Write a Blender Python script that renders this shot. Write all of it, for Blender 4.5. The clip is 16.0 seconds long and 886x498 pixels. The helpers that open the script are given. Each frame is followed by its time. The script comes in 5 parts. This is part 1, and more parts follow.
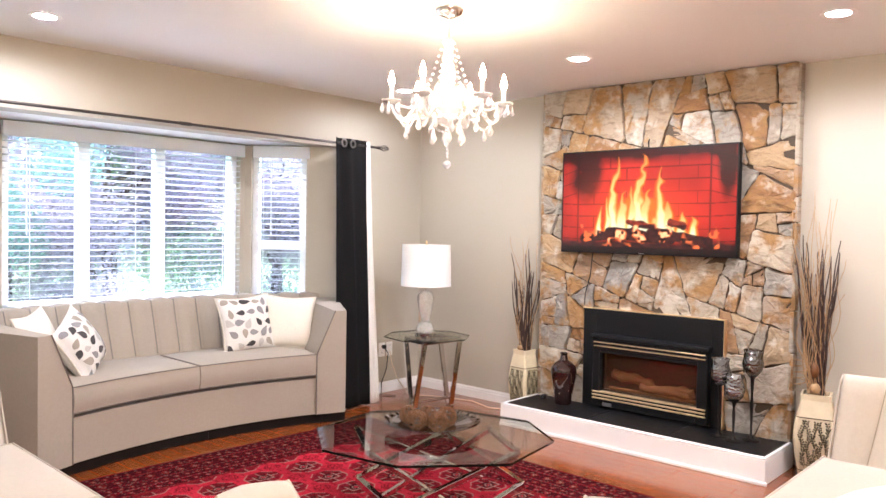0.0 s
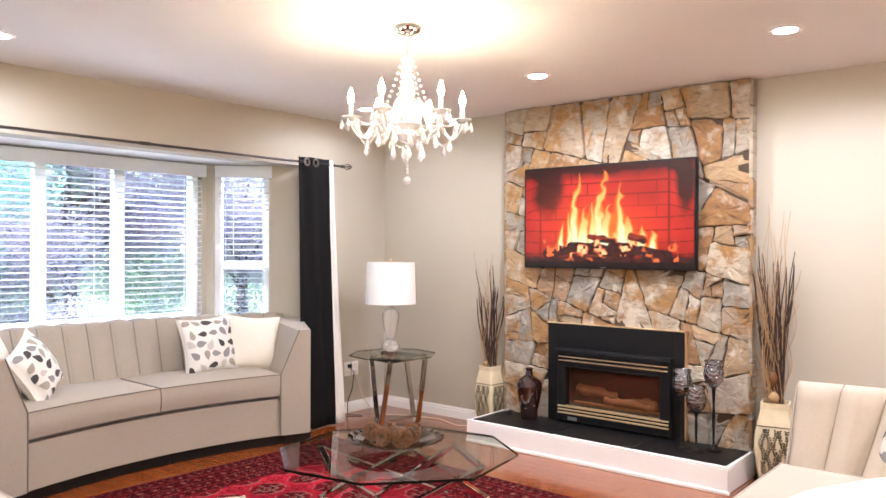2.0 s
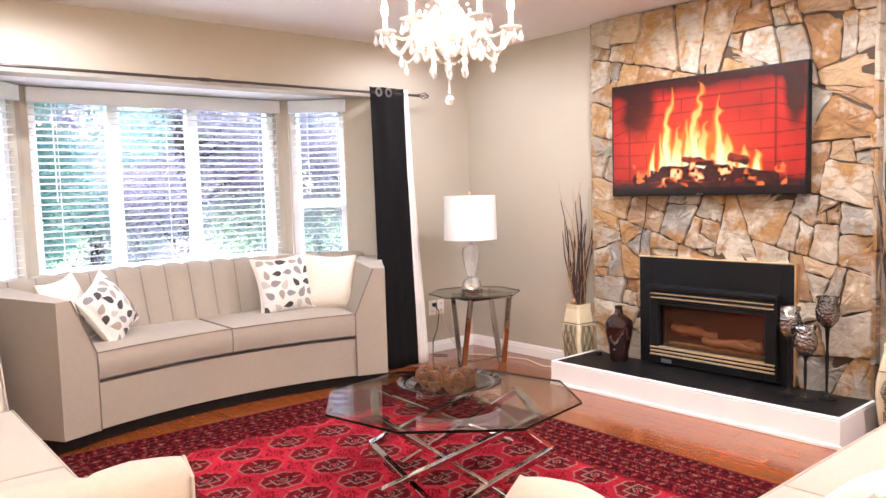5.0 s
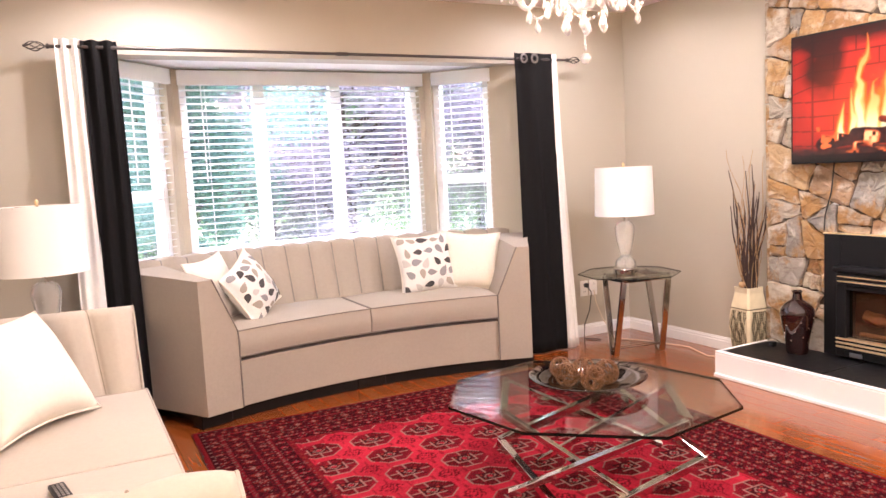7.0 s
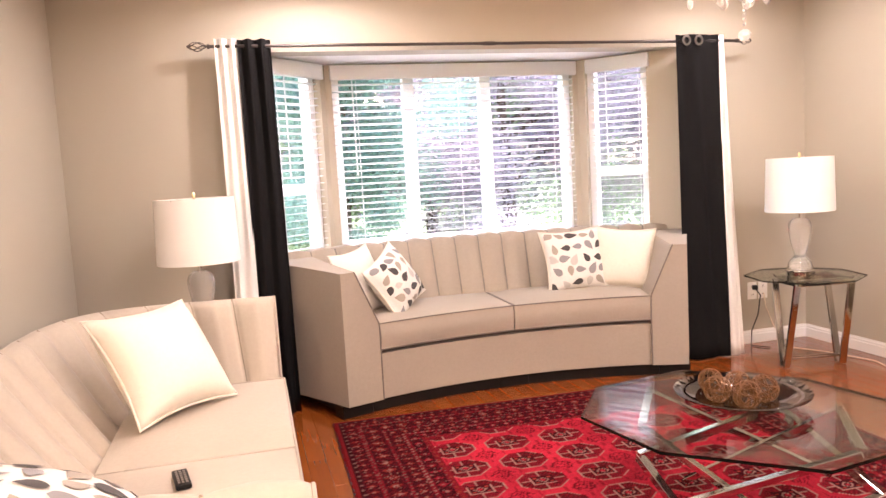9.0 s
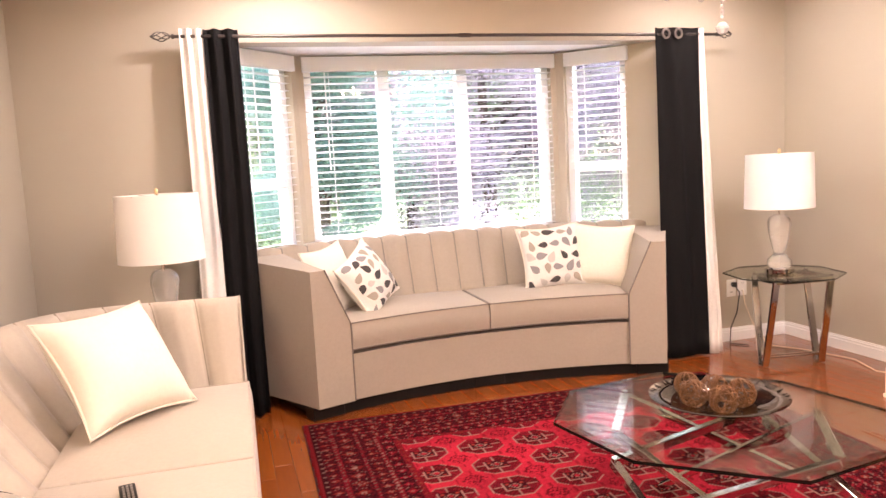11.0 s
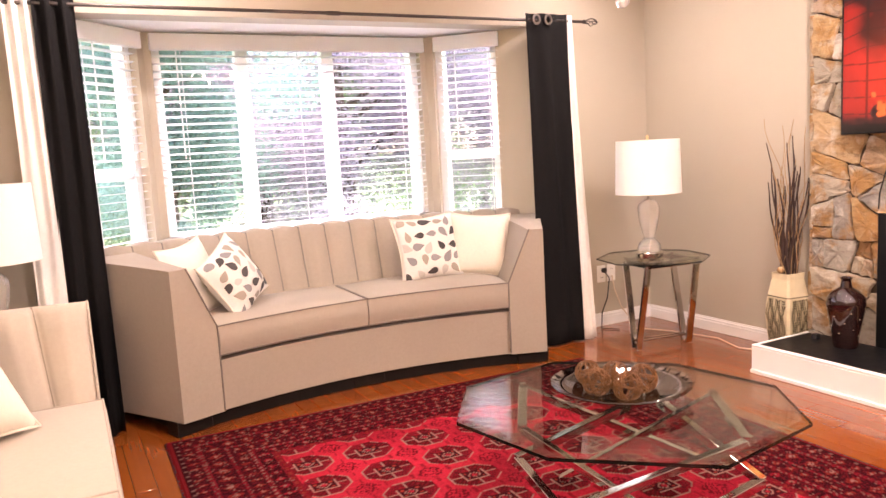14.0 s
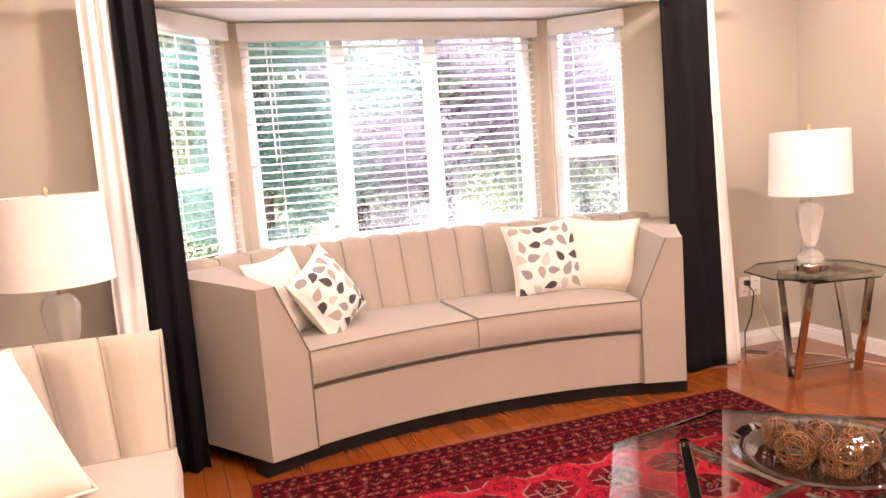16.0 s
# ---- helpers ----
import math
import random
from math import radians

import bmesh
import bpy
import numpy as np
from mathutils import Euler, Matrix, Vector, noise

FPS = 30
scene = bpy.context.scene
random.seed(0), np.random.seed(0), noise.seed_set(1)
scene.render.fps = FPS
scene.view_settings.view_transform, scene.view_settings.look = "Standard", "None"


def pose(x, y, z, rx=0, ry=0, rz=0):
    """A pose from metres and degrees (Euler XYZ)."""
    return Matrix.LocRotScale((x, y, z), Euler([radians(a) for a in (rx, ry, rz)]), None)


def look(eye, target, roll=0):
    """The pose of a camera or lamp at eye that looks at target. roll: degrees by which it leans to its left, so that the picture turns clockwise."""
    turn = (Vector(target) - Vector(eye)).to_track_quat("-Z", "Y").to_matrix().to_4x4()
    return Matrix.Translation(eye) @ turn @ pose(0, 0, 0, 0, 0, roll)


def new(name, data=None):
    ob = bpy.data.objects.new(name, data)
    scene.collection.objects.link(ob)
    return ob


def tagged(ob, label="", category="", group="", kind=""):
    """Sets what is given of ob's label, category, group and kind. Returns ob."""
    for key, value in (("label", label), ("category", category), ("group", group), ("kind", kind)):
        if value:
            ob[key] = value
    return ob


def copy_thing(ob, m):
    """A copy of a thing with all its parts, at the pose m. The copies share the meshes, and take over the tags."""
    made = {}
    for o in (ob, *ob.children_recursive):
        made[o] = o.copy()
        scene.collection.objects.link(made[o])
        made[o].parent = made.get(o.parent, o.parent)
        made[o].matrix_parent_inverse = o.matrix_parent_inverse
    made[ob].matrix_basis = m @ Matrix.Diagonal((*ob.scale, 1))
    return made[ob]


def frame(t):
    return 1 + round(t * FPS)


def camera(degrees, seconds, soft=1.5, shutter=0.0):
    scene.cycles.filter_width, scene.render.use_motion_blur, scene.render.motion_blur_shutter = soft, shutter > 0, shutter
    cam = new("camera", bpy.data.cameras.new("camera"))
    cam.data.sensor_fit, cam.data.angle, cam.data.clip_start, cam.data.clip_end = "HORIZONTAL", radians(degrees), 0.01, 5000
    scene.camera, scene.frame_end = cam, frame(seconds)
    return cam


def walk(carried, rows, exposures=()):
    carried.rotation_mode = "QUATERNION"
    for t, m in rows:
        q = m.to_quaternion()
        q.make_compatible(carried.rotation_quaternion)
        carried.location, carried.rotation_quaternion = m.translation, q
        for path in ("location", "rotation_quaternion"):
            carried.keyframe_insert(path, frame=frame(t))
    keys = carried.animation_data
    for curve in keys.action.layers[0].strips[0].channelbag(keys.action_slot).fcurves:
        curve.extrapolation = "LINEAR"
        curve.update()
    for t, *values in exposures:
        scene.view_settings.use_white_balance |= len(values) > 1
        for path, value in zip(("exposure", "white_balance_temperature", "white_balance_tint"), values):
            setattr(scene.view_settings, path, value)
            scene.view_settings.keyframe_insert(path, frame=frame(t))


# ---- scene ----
cam = camera(60.8, 16.0)
PATH = [
    (0, (0.162, 1.089, 1.356), (1.646, 2.429, 1.301), 1.0),
    (0.5, (0.155, 1.09, 1.353), (1.656, 2.412, 1.346), 1.0),
    (1, (0.157, 1.085, 1.355), (1.673, 2.39, 1.376), 0.8),
    (1.5, (0.164, 1.075, 1.347), (1.692, 2.365, 1.371), 0.6),
    (2, (0.177, 1.057, 1.333), (1.715, 2.335, 1.333), 0.2),
    (2.5, (0.214, 1.023, 1.321), (1.753, 2.298, 1.278), -0.3),
    (3, (0.246, 0.993, 1.315), (1.78, 2.274, 1.225), -0.7),
    (5.5, (0.755, 1.048, 1.279), (1.943, 2.647, 1.098), -1.9),
    (6, (0.826, 1.054, 1.274), (1.904, 2.726, 1.069), -2.3),
    (6.5, (0.903, 1.115, 1.272), (1.91, 2.83, 1.061), -2.7),
    (7, (0.955, 1.192, 1.277), (1.878, 2.954, 1.067), -2.9),
    (7.5, (0.986, 1.254, 1.268), (1.816, 3.061, 1.06), -3.0),
    (8, (1.028, 1.277, 1.263), (1.757, 3.127, 1.055), -3.1),
    (8.5, (1.086, 1.279, 1.268), (1.705, 3.17, 1.063), -3.1),
    (9, (1.129, 1.276, 1.272), (1.642, 3.198, 1.065), -3.2),
    (11.5, (1.212, 1.411, 1.287), (1.802, 3.309, 1.056), -2.9),
    (12, (1.193, 1.466, 1.29), (1.901, 3.324, 1.083), -2.5),
    (12.5, (1.179, 1.498, 1.288), (1.993, 3.314, 1.085), -2.2),
    (13, (1.162, 1.517, 1.279), (2.051, 3.296, 1.065), -2.3),
    (13.5, (1.147, 1.547, 1.264), (2.07, 3.305, 1.027), -2.7),
    (14, (1.161, 1.609, 1.245), (2.073, 3.37, 0.983), -3.2),
    (14.5, (1.221, 1.704, 1.245), (2.079, 3.49, 0.97), -3.7),
    (15, (1.3, 1.794, 1.238), (2.077, 3.618, 0.974), -4.2),
    (15.5, (1.368, 1.905, 1.277), (2.057, 3.763, 1.005), -4.4),
    (16, (1.288, 2.134, 1.25), (1.977, 3.995, 0.999), -4.2),
]
walk(cam, [(t, look(eye, target, roll)) for t, eye, target, roll in PATH], [(0, 3.38, 5750, 16), (1, 3.28, 5750, 16), (3, 3.32, 5750, 15), (6, 3.48, 6200, 24), (9, 3.46, 6900, 28), (12.5, 3.48, 7200, 31), (16, 3.48, 7350, 35)])

# ---- light ----
world = bpy.data.worlds.new("sky")
scene.world = world
world.use_nodes = True
wn = world.node_tree.nodes
sky = wn.new("ShaderNodeTexSky")
sky.sky_type, sky.sun_disc = "NISHITA", False
sky.sun_elevation, sky.sun_rotation = radians(58), radians(6)
world.node_tree.links.new(sky.outputs[0], wn["Background"].inputs[0])
wn["Background"].inputs[1].default_value = 0.15

CEIL = 2.35                       # ceiling height
WX, WY, LX, BY = 4.83, 5.575, 0.27, -1.6   # fireplace wall, window wall, side wall, wall behind
LX2 = -1.9                        # wall of the open space beside the room
# (1.59, 3.46), (1.59, 2.07) and (3.86, 0.5) are unseen, added to brighten the room
SPOTS = [(1.59, 5.0, 3.5), (1.59, 3.46, 3.8), (1.59, 2.07, 2.6), (3.93, 3.46, 8.0), (4.05, 5.0, 1.5), (3.86, 2.07, 7.0), (3.86, 0.5, 12.0)]   # place and power
CHX, CHY = 2.72, 3.385            # chandelier axis


def lamp(kind, name, m, watts, colour, **more):
    d = bpy.data.lights.new(name, kind)
    d.energy, d.color = watts, colour
    for k, v in more.items():
        if k == "size":
            d.size = v
        elif k == "radius":
            d.shadow_soft_size = v
        elif k == "spot":
            d.spot_size, d.spot_blend = radians(v), 0.35
        elif k == "angle":
            d.angle = radians(v)
    ob = new(name, d)
    ob.matrix_world = m
    return ob


lamp("SUN", "sun", look((3.5, 14, 15), (2.6, 5.5, 1.0)), 5.0, (1.0, 0.97, 0.93), angle=40)
for sx, sy, watts in SPOTS:
    lamp("SPOT", "downlight_beam", look((sx, sy, CEIL - 0.02), (sx, sy + 0.001, 0)), watts, (1.0, 0.95, 0.90), radius=0.05, spot=172)


# ---- materials ----
class Mat:
    def __init__(self, name):
        self.m = bpy.data.materials.new(name)
        self.m.use_nodes = True
        self.t = self.m.node_tree
        self.b = self.t.nodes["Principled BSDF"]

    def node(self, kind, **props):
        n = self.t.nodes.new("ShaderNode" + kind)
        for k, v in props.items():
            if k == "ops":
                n.operation = v
            elif k == "blend":
                n.data_type, n.blend_type = "RGBA", v
            elif k == "attr":
                n.attribute_name = v
            else:
                n.inputs[k.replace("_", " ")].default_value = v
        return n

    def link(self, a, b):
        self.t.links.new(a, b)

    def coords(self, scale=(1, 1, 1), generated=False):
        c = self.node("TexCoord")
        mp = self.node("Mapping")
        mp.inputs["Scale"].default_value = scale
        self.link(c.outputs["Object"], mp.inputs[0])
        return mp.outputs[0]

    def noise(self, vec, scale, detail=4, rough=0.55):
        n = self.node("TexNoise", Scale=scale, Detail=detail, Roughness=rough)
        self.link(vec, n.inputs["Vector"])
        return n.outputs["Fac"]

    def ramp(self, fac, stops):
        r = self.node("ValToRGB")
        e = r.color_ramp.elements
        while len(e) < len(stops):
            e.new(0.5)
        for el, (p, c) in zip(e, stops):
            el.position, el.color = p, (*c, 1)
        self.link(fac, r.inputs[0])
        return r.outputs[0]

    def mix(self, fac, a, b, blend="MIX"):
        n = self.node("Mix", blend=blend)
        for sock, v in ((n.inputs[0], fac), (n.inputs[6], a), (n.inputs[7], b)):
            if isinstance(v, bpy.types.NodeSocket):
                self.link(v, sock)
            elif isinstance(v, (int, float)):
                sock.default_value = v
            else:
                sock.default_value = (*v, 1)
        return n.outputs[2]

    def bump(self, height, strength=0.3, distance=0.002):
        n = self.node("Bump", Strength=strength, Distance=distance)
        self.link(height, n.inputs["Height"])
        self.link(n.outputs[0], self.b.inputs["Normal"])

    def set(self, **kw):
        for k, v in kw.items():
            s = self.b.inputs[k.replace("_", " ")]
            if isinstance(v, bpy.types.NodeSocket):
                self.link(v, s)
            elif isinstance(v, tuple):
                s.default_value = (*v, 1)
            else:
                s.default_value = v
        return self.m


def shade2(c, k):
    return tuple(min(1.0, v * k) for v in c)


def plain(name, colour, rough=0.5, metal=0.0, vary=0.12, scale=6.0, bump=0.0, grain=120.0, **more):
    """Two scales of variation round one colour."""
    M = Mat(name)
    v = M.coords()
    col = M.mix(M.noise(v, scale, 3), shade2(colour, 1 - vary), shade2(colour, 1 + vary))
    fine = M.noise(v, grain, 3)
    col = M.mix(fine, col, shade2(colour, 1 - vary * 0.6), "MIX") if vary > 0.2 else col
    M.set(Base_Color=col, Metallic=metal)
    r = M.node("MapRange", To_Min=max(0.02, rough - 0.06), To_Max=min(1, rough + 0.08))
    M.link(M.noise(v, scale * 3, 4), r.inputs["Value"])
    M.set(Roughness=r.outputs[0], **more)
    if bump:
        M.bump(fine, bump)
    return M.m


def fabric(name, colour, weave=900.0, fuzz=0.12):
    M = Mat(name)
    v = M.coords()
    big, mid = M.noise(v, 3.0, 3), M.noise(v, 60, 5, 0.7)
    warp, weft = M.coords((1.0, 1.0, 0.25)), M.coords((0.25, 0.25, 1.0))
    w = M.node("Math", ops="ADD")
    M.link(M.noise(warp, weave * 0.5, 2), w.inputs[0])
    M.link(M.noise(weft, weave * 0.5, 2), w.inputs[1])
    col = M.mix(big, shade2(colour, 0.93), shade2(colour, 1.05))
    col = M.mix(M.ramp(mid, [(0.3, (0, 0, 0)), (0.7, (1, 1, 1))]), shade2(colour, 0.92), col)
    s = M.node("Math", ops="ADD")
    M.link(w.outputs[0], s.inputs[0])
    M.link(mid, s.inputs[1])
    soft = M.node("Math", ops="MULTIPLY_ADD")
    M.link(M.noise(v, 7.0, 3), soft.inputs[0])
    soft.inputs[1].default_value = 5.0
    M.link(s.outputs[0], soft.inputs[2])
    M.bump(soft.outputs[0], 0.3, 0.0010)
    return M.set(Base_Color=col, Roughness=0.9, Sheen_Weight=fuzz, Sheen_Roughness=0.5, Specular_IOR_Level=0.12)


def glassy(name, colour, rough=0.02, ior=1.45):
    M = Mat(name)
    return M.set(Base_Color=colour, Roughness=rough, Transmission_Weight=1.0, IOR=ior)


def pane_glass(name, tint, gloss=0.04):
    """Thin clear glass: mostly see-through, with a mirror gloss."""
    M = Mat(name)
    out = M.t.nodes["Material Output"]
    tr, gl = M.node("BsdfTransparent"), M.node("BsdfGlossy", Roughness=0.02)
    tr.inputs[0].default_value = (*tint, 1)
    lw, mx = M.node("LayerWeight", Blend=0.5), M.node("MixShader")
    pw, ad = M.node("Math", ops="POWER"), M.node("Math", ops="MULTIPLY_ADD")
    pw.inputs[1].default_value = 4.5
    ad.inputs[1].default_value, ad.inputs[2].default_value = 0.5, gloss
    M.link(lw.outputs["Facing"], pw.inputs[0])
    M.link(pw.outputs[0], ad.inputs[0])
    M.link(ad.outputs[0], mx.inputs[0])
    M.link(tr.outputs[0], mx.inputs[1])
    M.link(gl.outputs[0], mx.inputs[2])
    M.link(mx.outputs[0], out.inputs[0])
    return M.m


def crackle_glass(name, tint):
    """Thin smoked glass with a crackled, sparkling gloss."""
    M = Mat(name)
    tr, gl, mx = M.node("BsdfTransparent"), M.node("BsdfGlossy", Roughness=0.08), M.node("MixShader", Fac=0.32)
    tr.inputs[0].default_value = (*tint, 1)
    vo, bp = M.node("TexVoronoi", Scale=70.0), M.node("Bump", Strength=1.0, Distance=0.006)
    M.link(M.coords(), vo.inputs["Vector"])
    M.link(vo.outputs["Distance"], bp.inputs["Height"])
    M.link(bp.outputs[0], gl.inputs["Normal"])
    M.link(tr.outputs[0], mx.inputs[1])
    M.link(gl.outputs[0], mx.inputs[2])
    M.link(mx.outputs[0], M.t.nodes["Material Output"].inputs[0])
    return M.m


def glow(name, colour, strength):
    M = Mat(name)
    return M.set(Base_Color=(0.8, 0.8, 0.8), Emission_Color=colour, Emission_Strength=strength)


def wall_paint(name, colour, bump=0.12, grain=260.0):
    M = Mat(name)
    v = M.coords()
    col = M.mix(M.noise(v, 1.3, 3), shade2(colour, 0.96), shade2(colour, 1.03))
    M.bump(M.noise(v, grain, 2), bump, 0.0015)
    return M.set(Base_Color=col, Roughness=0.62, Specular_IOR_Level=0.3)


def plank_wood():
    M = Mat("floor_wood")
    v = M.coords((14, 1.1, 1))
    info = M.node("ObjectInfo")
    off = M.node("VectorMath", ops="ADD")
    M.link(v, off.inputs[0])
    M.link(info.outputs["Random"], off.inputs[1])
    geo = M.node("NewGeometry")
    isl = M.node("Math", ops="ADD")
    M.link(info.outputs["Random"], isl.inputs[0])
    M.link(geo.outputs["Random Per Island"], isl.inputs[1])
    fr = M.node("Math", ops="FRACT")
    M.link(isl.outputs[0], fr.inputs[0])
    g = M.noise(off.outputs[0], 3.0, 6, 0.65)
    base = M.ramp(fr.outputs[0], [(0.0, (0.225, 0.048, 0.007)), (0.5, (0.255, 0.060, 0.009)), (1.0, (0.29, 0.074, 0.012))])
    col = M.mix(M.ramp(g, [(0.35, (0, 0, 0)), (0.7, (1, 1, 1))]), base, M.mix(0.3, base, (0.13, 0.035, 0.01)))
    M.bump(g, 0.05, 0.001)
    return M.set(Base_Color=col, Roughness=0.20, Coat_Weight=0.5, Coat_Roughness=0.12)


def stone_mat():
    M = Mat("ledge_stone")
    v = M.coords()
    info = M.node("ObjectInfo")
    off = M.node("VectorMath", ops="MULTIPLY_ADD")
    M.link(info.outputs["Random"], off.inputs[0])
    off.inputs[1].default_value = (7.3, 3.1, 5.7)
    M.link(v, off.inputs[2])
    p = off.outputs[0]
    base = M.ramp(info.outputs["Random"], [(0.0, (0.19, 0.18, 0.165)), (0.14, (0.42, 0.36, 0.27)), (0.28, (0.27, 0.255, 0.225)), (0.42, (0.38, 0.235, 0.095)),
                                          (0.56, (0.45, 0.41, 0.34)), (0.70, (0.24, 0.12, 0.042)), (0.84, (0.37, 0.31, 0.23)), (1.0, (0.21, 0.205, 0.19))])
    rust = M.ramp(M.noise(p, 5.0, 6, 0.62), [(0.49, (0, 0, 0)), (0.60, (1, 1, 1))])
    col = M.mix(rust, base, M.mix(M.noise(p, 16, 4), (0.20, 0.092, 0.025), (0.40, 0.235, 0.085)))
    streak = M.node("Mapping")
    streak.inputs["Scale"].default_value = (1, 4, 12)
    streak.inputs["Rotation"].default_value = (0.5, 0, 0)
    M.link(p, streak.inputs[0])
    s = M.noise(streak.outputs[0], 2.2, 6, 0.7)
    col = M.mix(M.ramp(s, [(0.32, (0, 0, 0)), (0.5, (1, 1, 1))]), M.mix(0.62, col, (0.10, 0.065, 0.035)), col)
    col = M.mix(M.ramp(M.noise(p, 9, 5), [(0.55, (0, 0, 0)), (0.75, (1, 1, 1))]), col, (0.55, 0.50, 0.42))
    h = M.node("Math", ops="MULTIPLY_ADD")
    M.link(s, h.inputs[0])
    h.inputs[1].default_value = 0.5
    M.link(M.noise(p, 22, 6, 0.7), h.inputs[2])
    M.bump(h.outputs[0], 0.9, 0.016)
    return M.set(Base_Color=col, Roughness=0.72)


def coloured(name, rough, attr="paint", emit=0.0, bump=0.0):
    M = Mat(name)
    a = M.node("Attribute", attr=attr)
    if emit:
        return M.set(Base_Color=(0.01, 0.01, 0.01), Emission_Color=a.outputs["Color"], Emission_Strength=emit, Roughness=0.3, Specular_IOR_Level=0.12)
    v = M.coords()
    col = M.mix(M.noise(v, 900, 2), M.mix(0.35, a.outputs["Color"], (0.02, 0.004, 0.006)), a.outputs["Color"])
    col = M.mix(M.noise(v, 2.2, 4), M.mix(0.18, col, (0.02, 0.0, 0.0)), col)
    M.bump(M.noise(v, 1100, 2), bump, 0.003)
    return M.set(Base_Color=col, Roughness=rough, Specular_IOR_Level=0.04)


WALL = wall_paint("wall_paint_greige", (0.44, 0.402, 0.328))
CEILP = wall_paint("ceiling_texture", (0.80, 0.79, 0.77), 0.6, 140.0)
WHITE = plain("white_trim_paint", (0.80, 0.80, 0.79), 0.35, vary=0.03)
VINYL = plain("white_vinyl", (0.82, 0.83, 0.84), 0.35, vary=0.03)
BLIND = plain("white_slat", (0.82, 0.83, 0.84), 0.45, vary=0.03)
bn = BLIND.node_tree
tl, mxs = bn.nodes.new("ShaderNodeBsdfTranslucent"), bn.nodes.new("ShaderNodeMixShader")
tl.inputs[0].default_value, mxs.inputs[0].default_value = (0.85, 0.88, 0.92, 1), 0.4
bn.links.new(bn.nodes["Principled BSDF"].outputs[0], mxs.inputs[1])
bn.links.new(tl.outputs[0], mxs.inputs[2])
bn.links.new(mxs.outputs[0], bn.nodes["Material Output"].inputs[0])
SOFA_F = fabric("dove_grey_upholstery", (0.368, 0.320, 0.266))
LOVE_F = fabric("oatmeal_upholstery", (0.45, 0.395, 0.325))
PIPE_F = fabric("piping", (0.19, 0.165, 0.145))
PIPE_L = fabric("piping_oatmeal", (0.42, 0.37, 0.31))
# darker upholstery tones that paint the shade in the channel seams
CREASE_SHADE_F = fabric("seam_crease_shade", (0.23, 0.21, 0.19))
CREASE_SHADE_L = fabric("seam_crease_shade_oatmeal", (0.27, 0.225, 0.18))
CREAM_F = fabric("cream_linen", (0.74, 0.69, 0.60), 700)
PRINT_F = fabric("printed_cotton", (0.74, 0.72, 0.68), 800)
LEAF_D = fabric("leaf_print_charcoal", (0.07, 0.065, 0.065), 800)
LEAF_M = fabric("leaf_print_grey", (0.27, 0.265, 0.27), 800)
LEAF_P2 = fabric("leaf_print_pale", (0.52, 0.50, 0.47), 800)
LEAF_L = fabric("leaf_print_taupe", (0.36, 0.32, 0.27), 800)
DARK_CURT = fabric("charcoal_curtain", (0.0085, 0.0082, 0.0088), 700, 0.0)
WHITE_CURT = fabric("white_curtain", (0.78, 0.76, 0.73), 700, 0.15)
BLACK = plain("black_metal", (0.005, 0.005, 0.0055), 0.5, vary=0.2, Specular_IOR_Level=0.22)
BLACK_TILE = plain("black_slate_tile", (0.006, 0.006, 0.007), 0.4, vary=0.3, scale=9, Specular_IOR_Level=0.25)
GROUT = plain("grey_grout", (0.42, 0.41, 0.40), 0.8)
MORTAR = plain("dark_mortar", (0.07, 0.048, 0.030), 0.95, vary=0.25, scale=12, bump=0.5)
BRASS = plain("brass", (0.86, 0.66, 0.38), 0.36, 1.0, vary=0.08)
CHROME = plain("chrome", (0.62, 0.60, 0.58), 0.07, 1.0, vary=0.04)
NICKEL = plain("brushed_nickel", (0.36, 0.34, 0.33), 0.3, 1.0, vary=0.1)
TABLE_GLASS = pane_glass("table_glass", (0.87, 0.89, 0.86), 0.035)
GLASS_EDGE = plain("glass_edge", (0.006, 0.010, 0.009), 0.06, vary=0.1)
WINDOW_GLASS = pane_glass("window_glass", (0.96, 0.98, 0.98))
FIRE_GLASS = pane_glass("fire_glass", (0.80, 0.74, 0.66), 0.06)
CM = Mat("crystal")
CRYSTAL = CM.set(Base_Color=(0.95, 0.94, 0.92), Roughness=0.08, Transmission_Weight=0.55, IOR=1.45, Coat_Weight=0.5)
LC = Mat("lamp_crystal")
LAMP_CRYSTAL = LC.set(Base_Color=(0.95, 0.95, 0.93), Roughness=0.05, Transmission_Weight=0.82, IOR=1.42, Coat_Weight=0.5)
CRACKLE = crackle_glass("crackle_glass", (0.42, 0.38, 0.37))
SMOKED = pane_glass("smoked_glass", (0.40, 0.36, 0.35), 0.14)
DARK_GLASS = plain("dark_red_glaze", (0.020, 0.006, 0.005), 0.04, vary=0.4, scale=14, Coat_Weight=0.6)
DARK_WOOD = plain("dark_wood", (0.007, 0.005, 0.004), 0.5, vary=0.3, Specular_IOR_Level=0.25)
SHADE = plain("white_lampshade", (0.84, 0.82, 0.79), 0.8, vary=0.02, bump=0.1)
PLASTER = plain("cream_vase", (0.62, 0.54, 0.36), 0.55, vary=0.18, scale=16, bump=0.2)
VASE_INK = plain("vase_scroll_brown", (0.055, 0.045, 0.02), 0.6)
TWIG_D = plain("dark_twig", (0.045, 0.022, 0.016), 0.7, vary=0.3, scale=20)
TWIG_L = plain("pale_twig", (0.40, 0.25, 0.12), 0.75, vary=0.3, scale=20)
ROD = plain("dark_bronze", (0.10, 0.09, 0.085), 0.4, 1.0, vary=0.15)
RATTAN = plain("rattan", (0.15, 0.056, 0.009), 0.6, vary=0.35, scale=40)
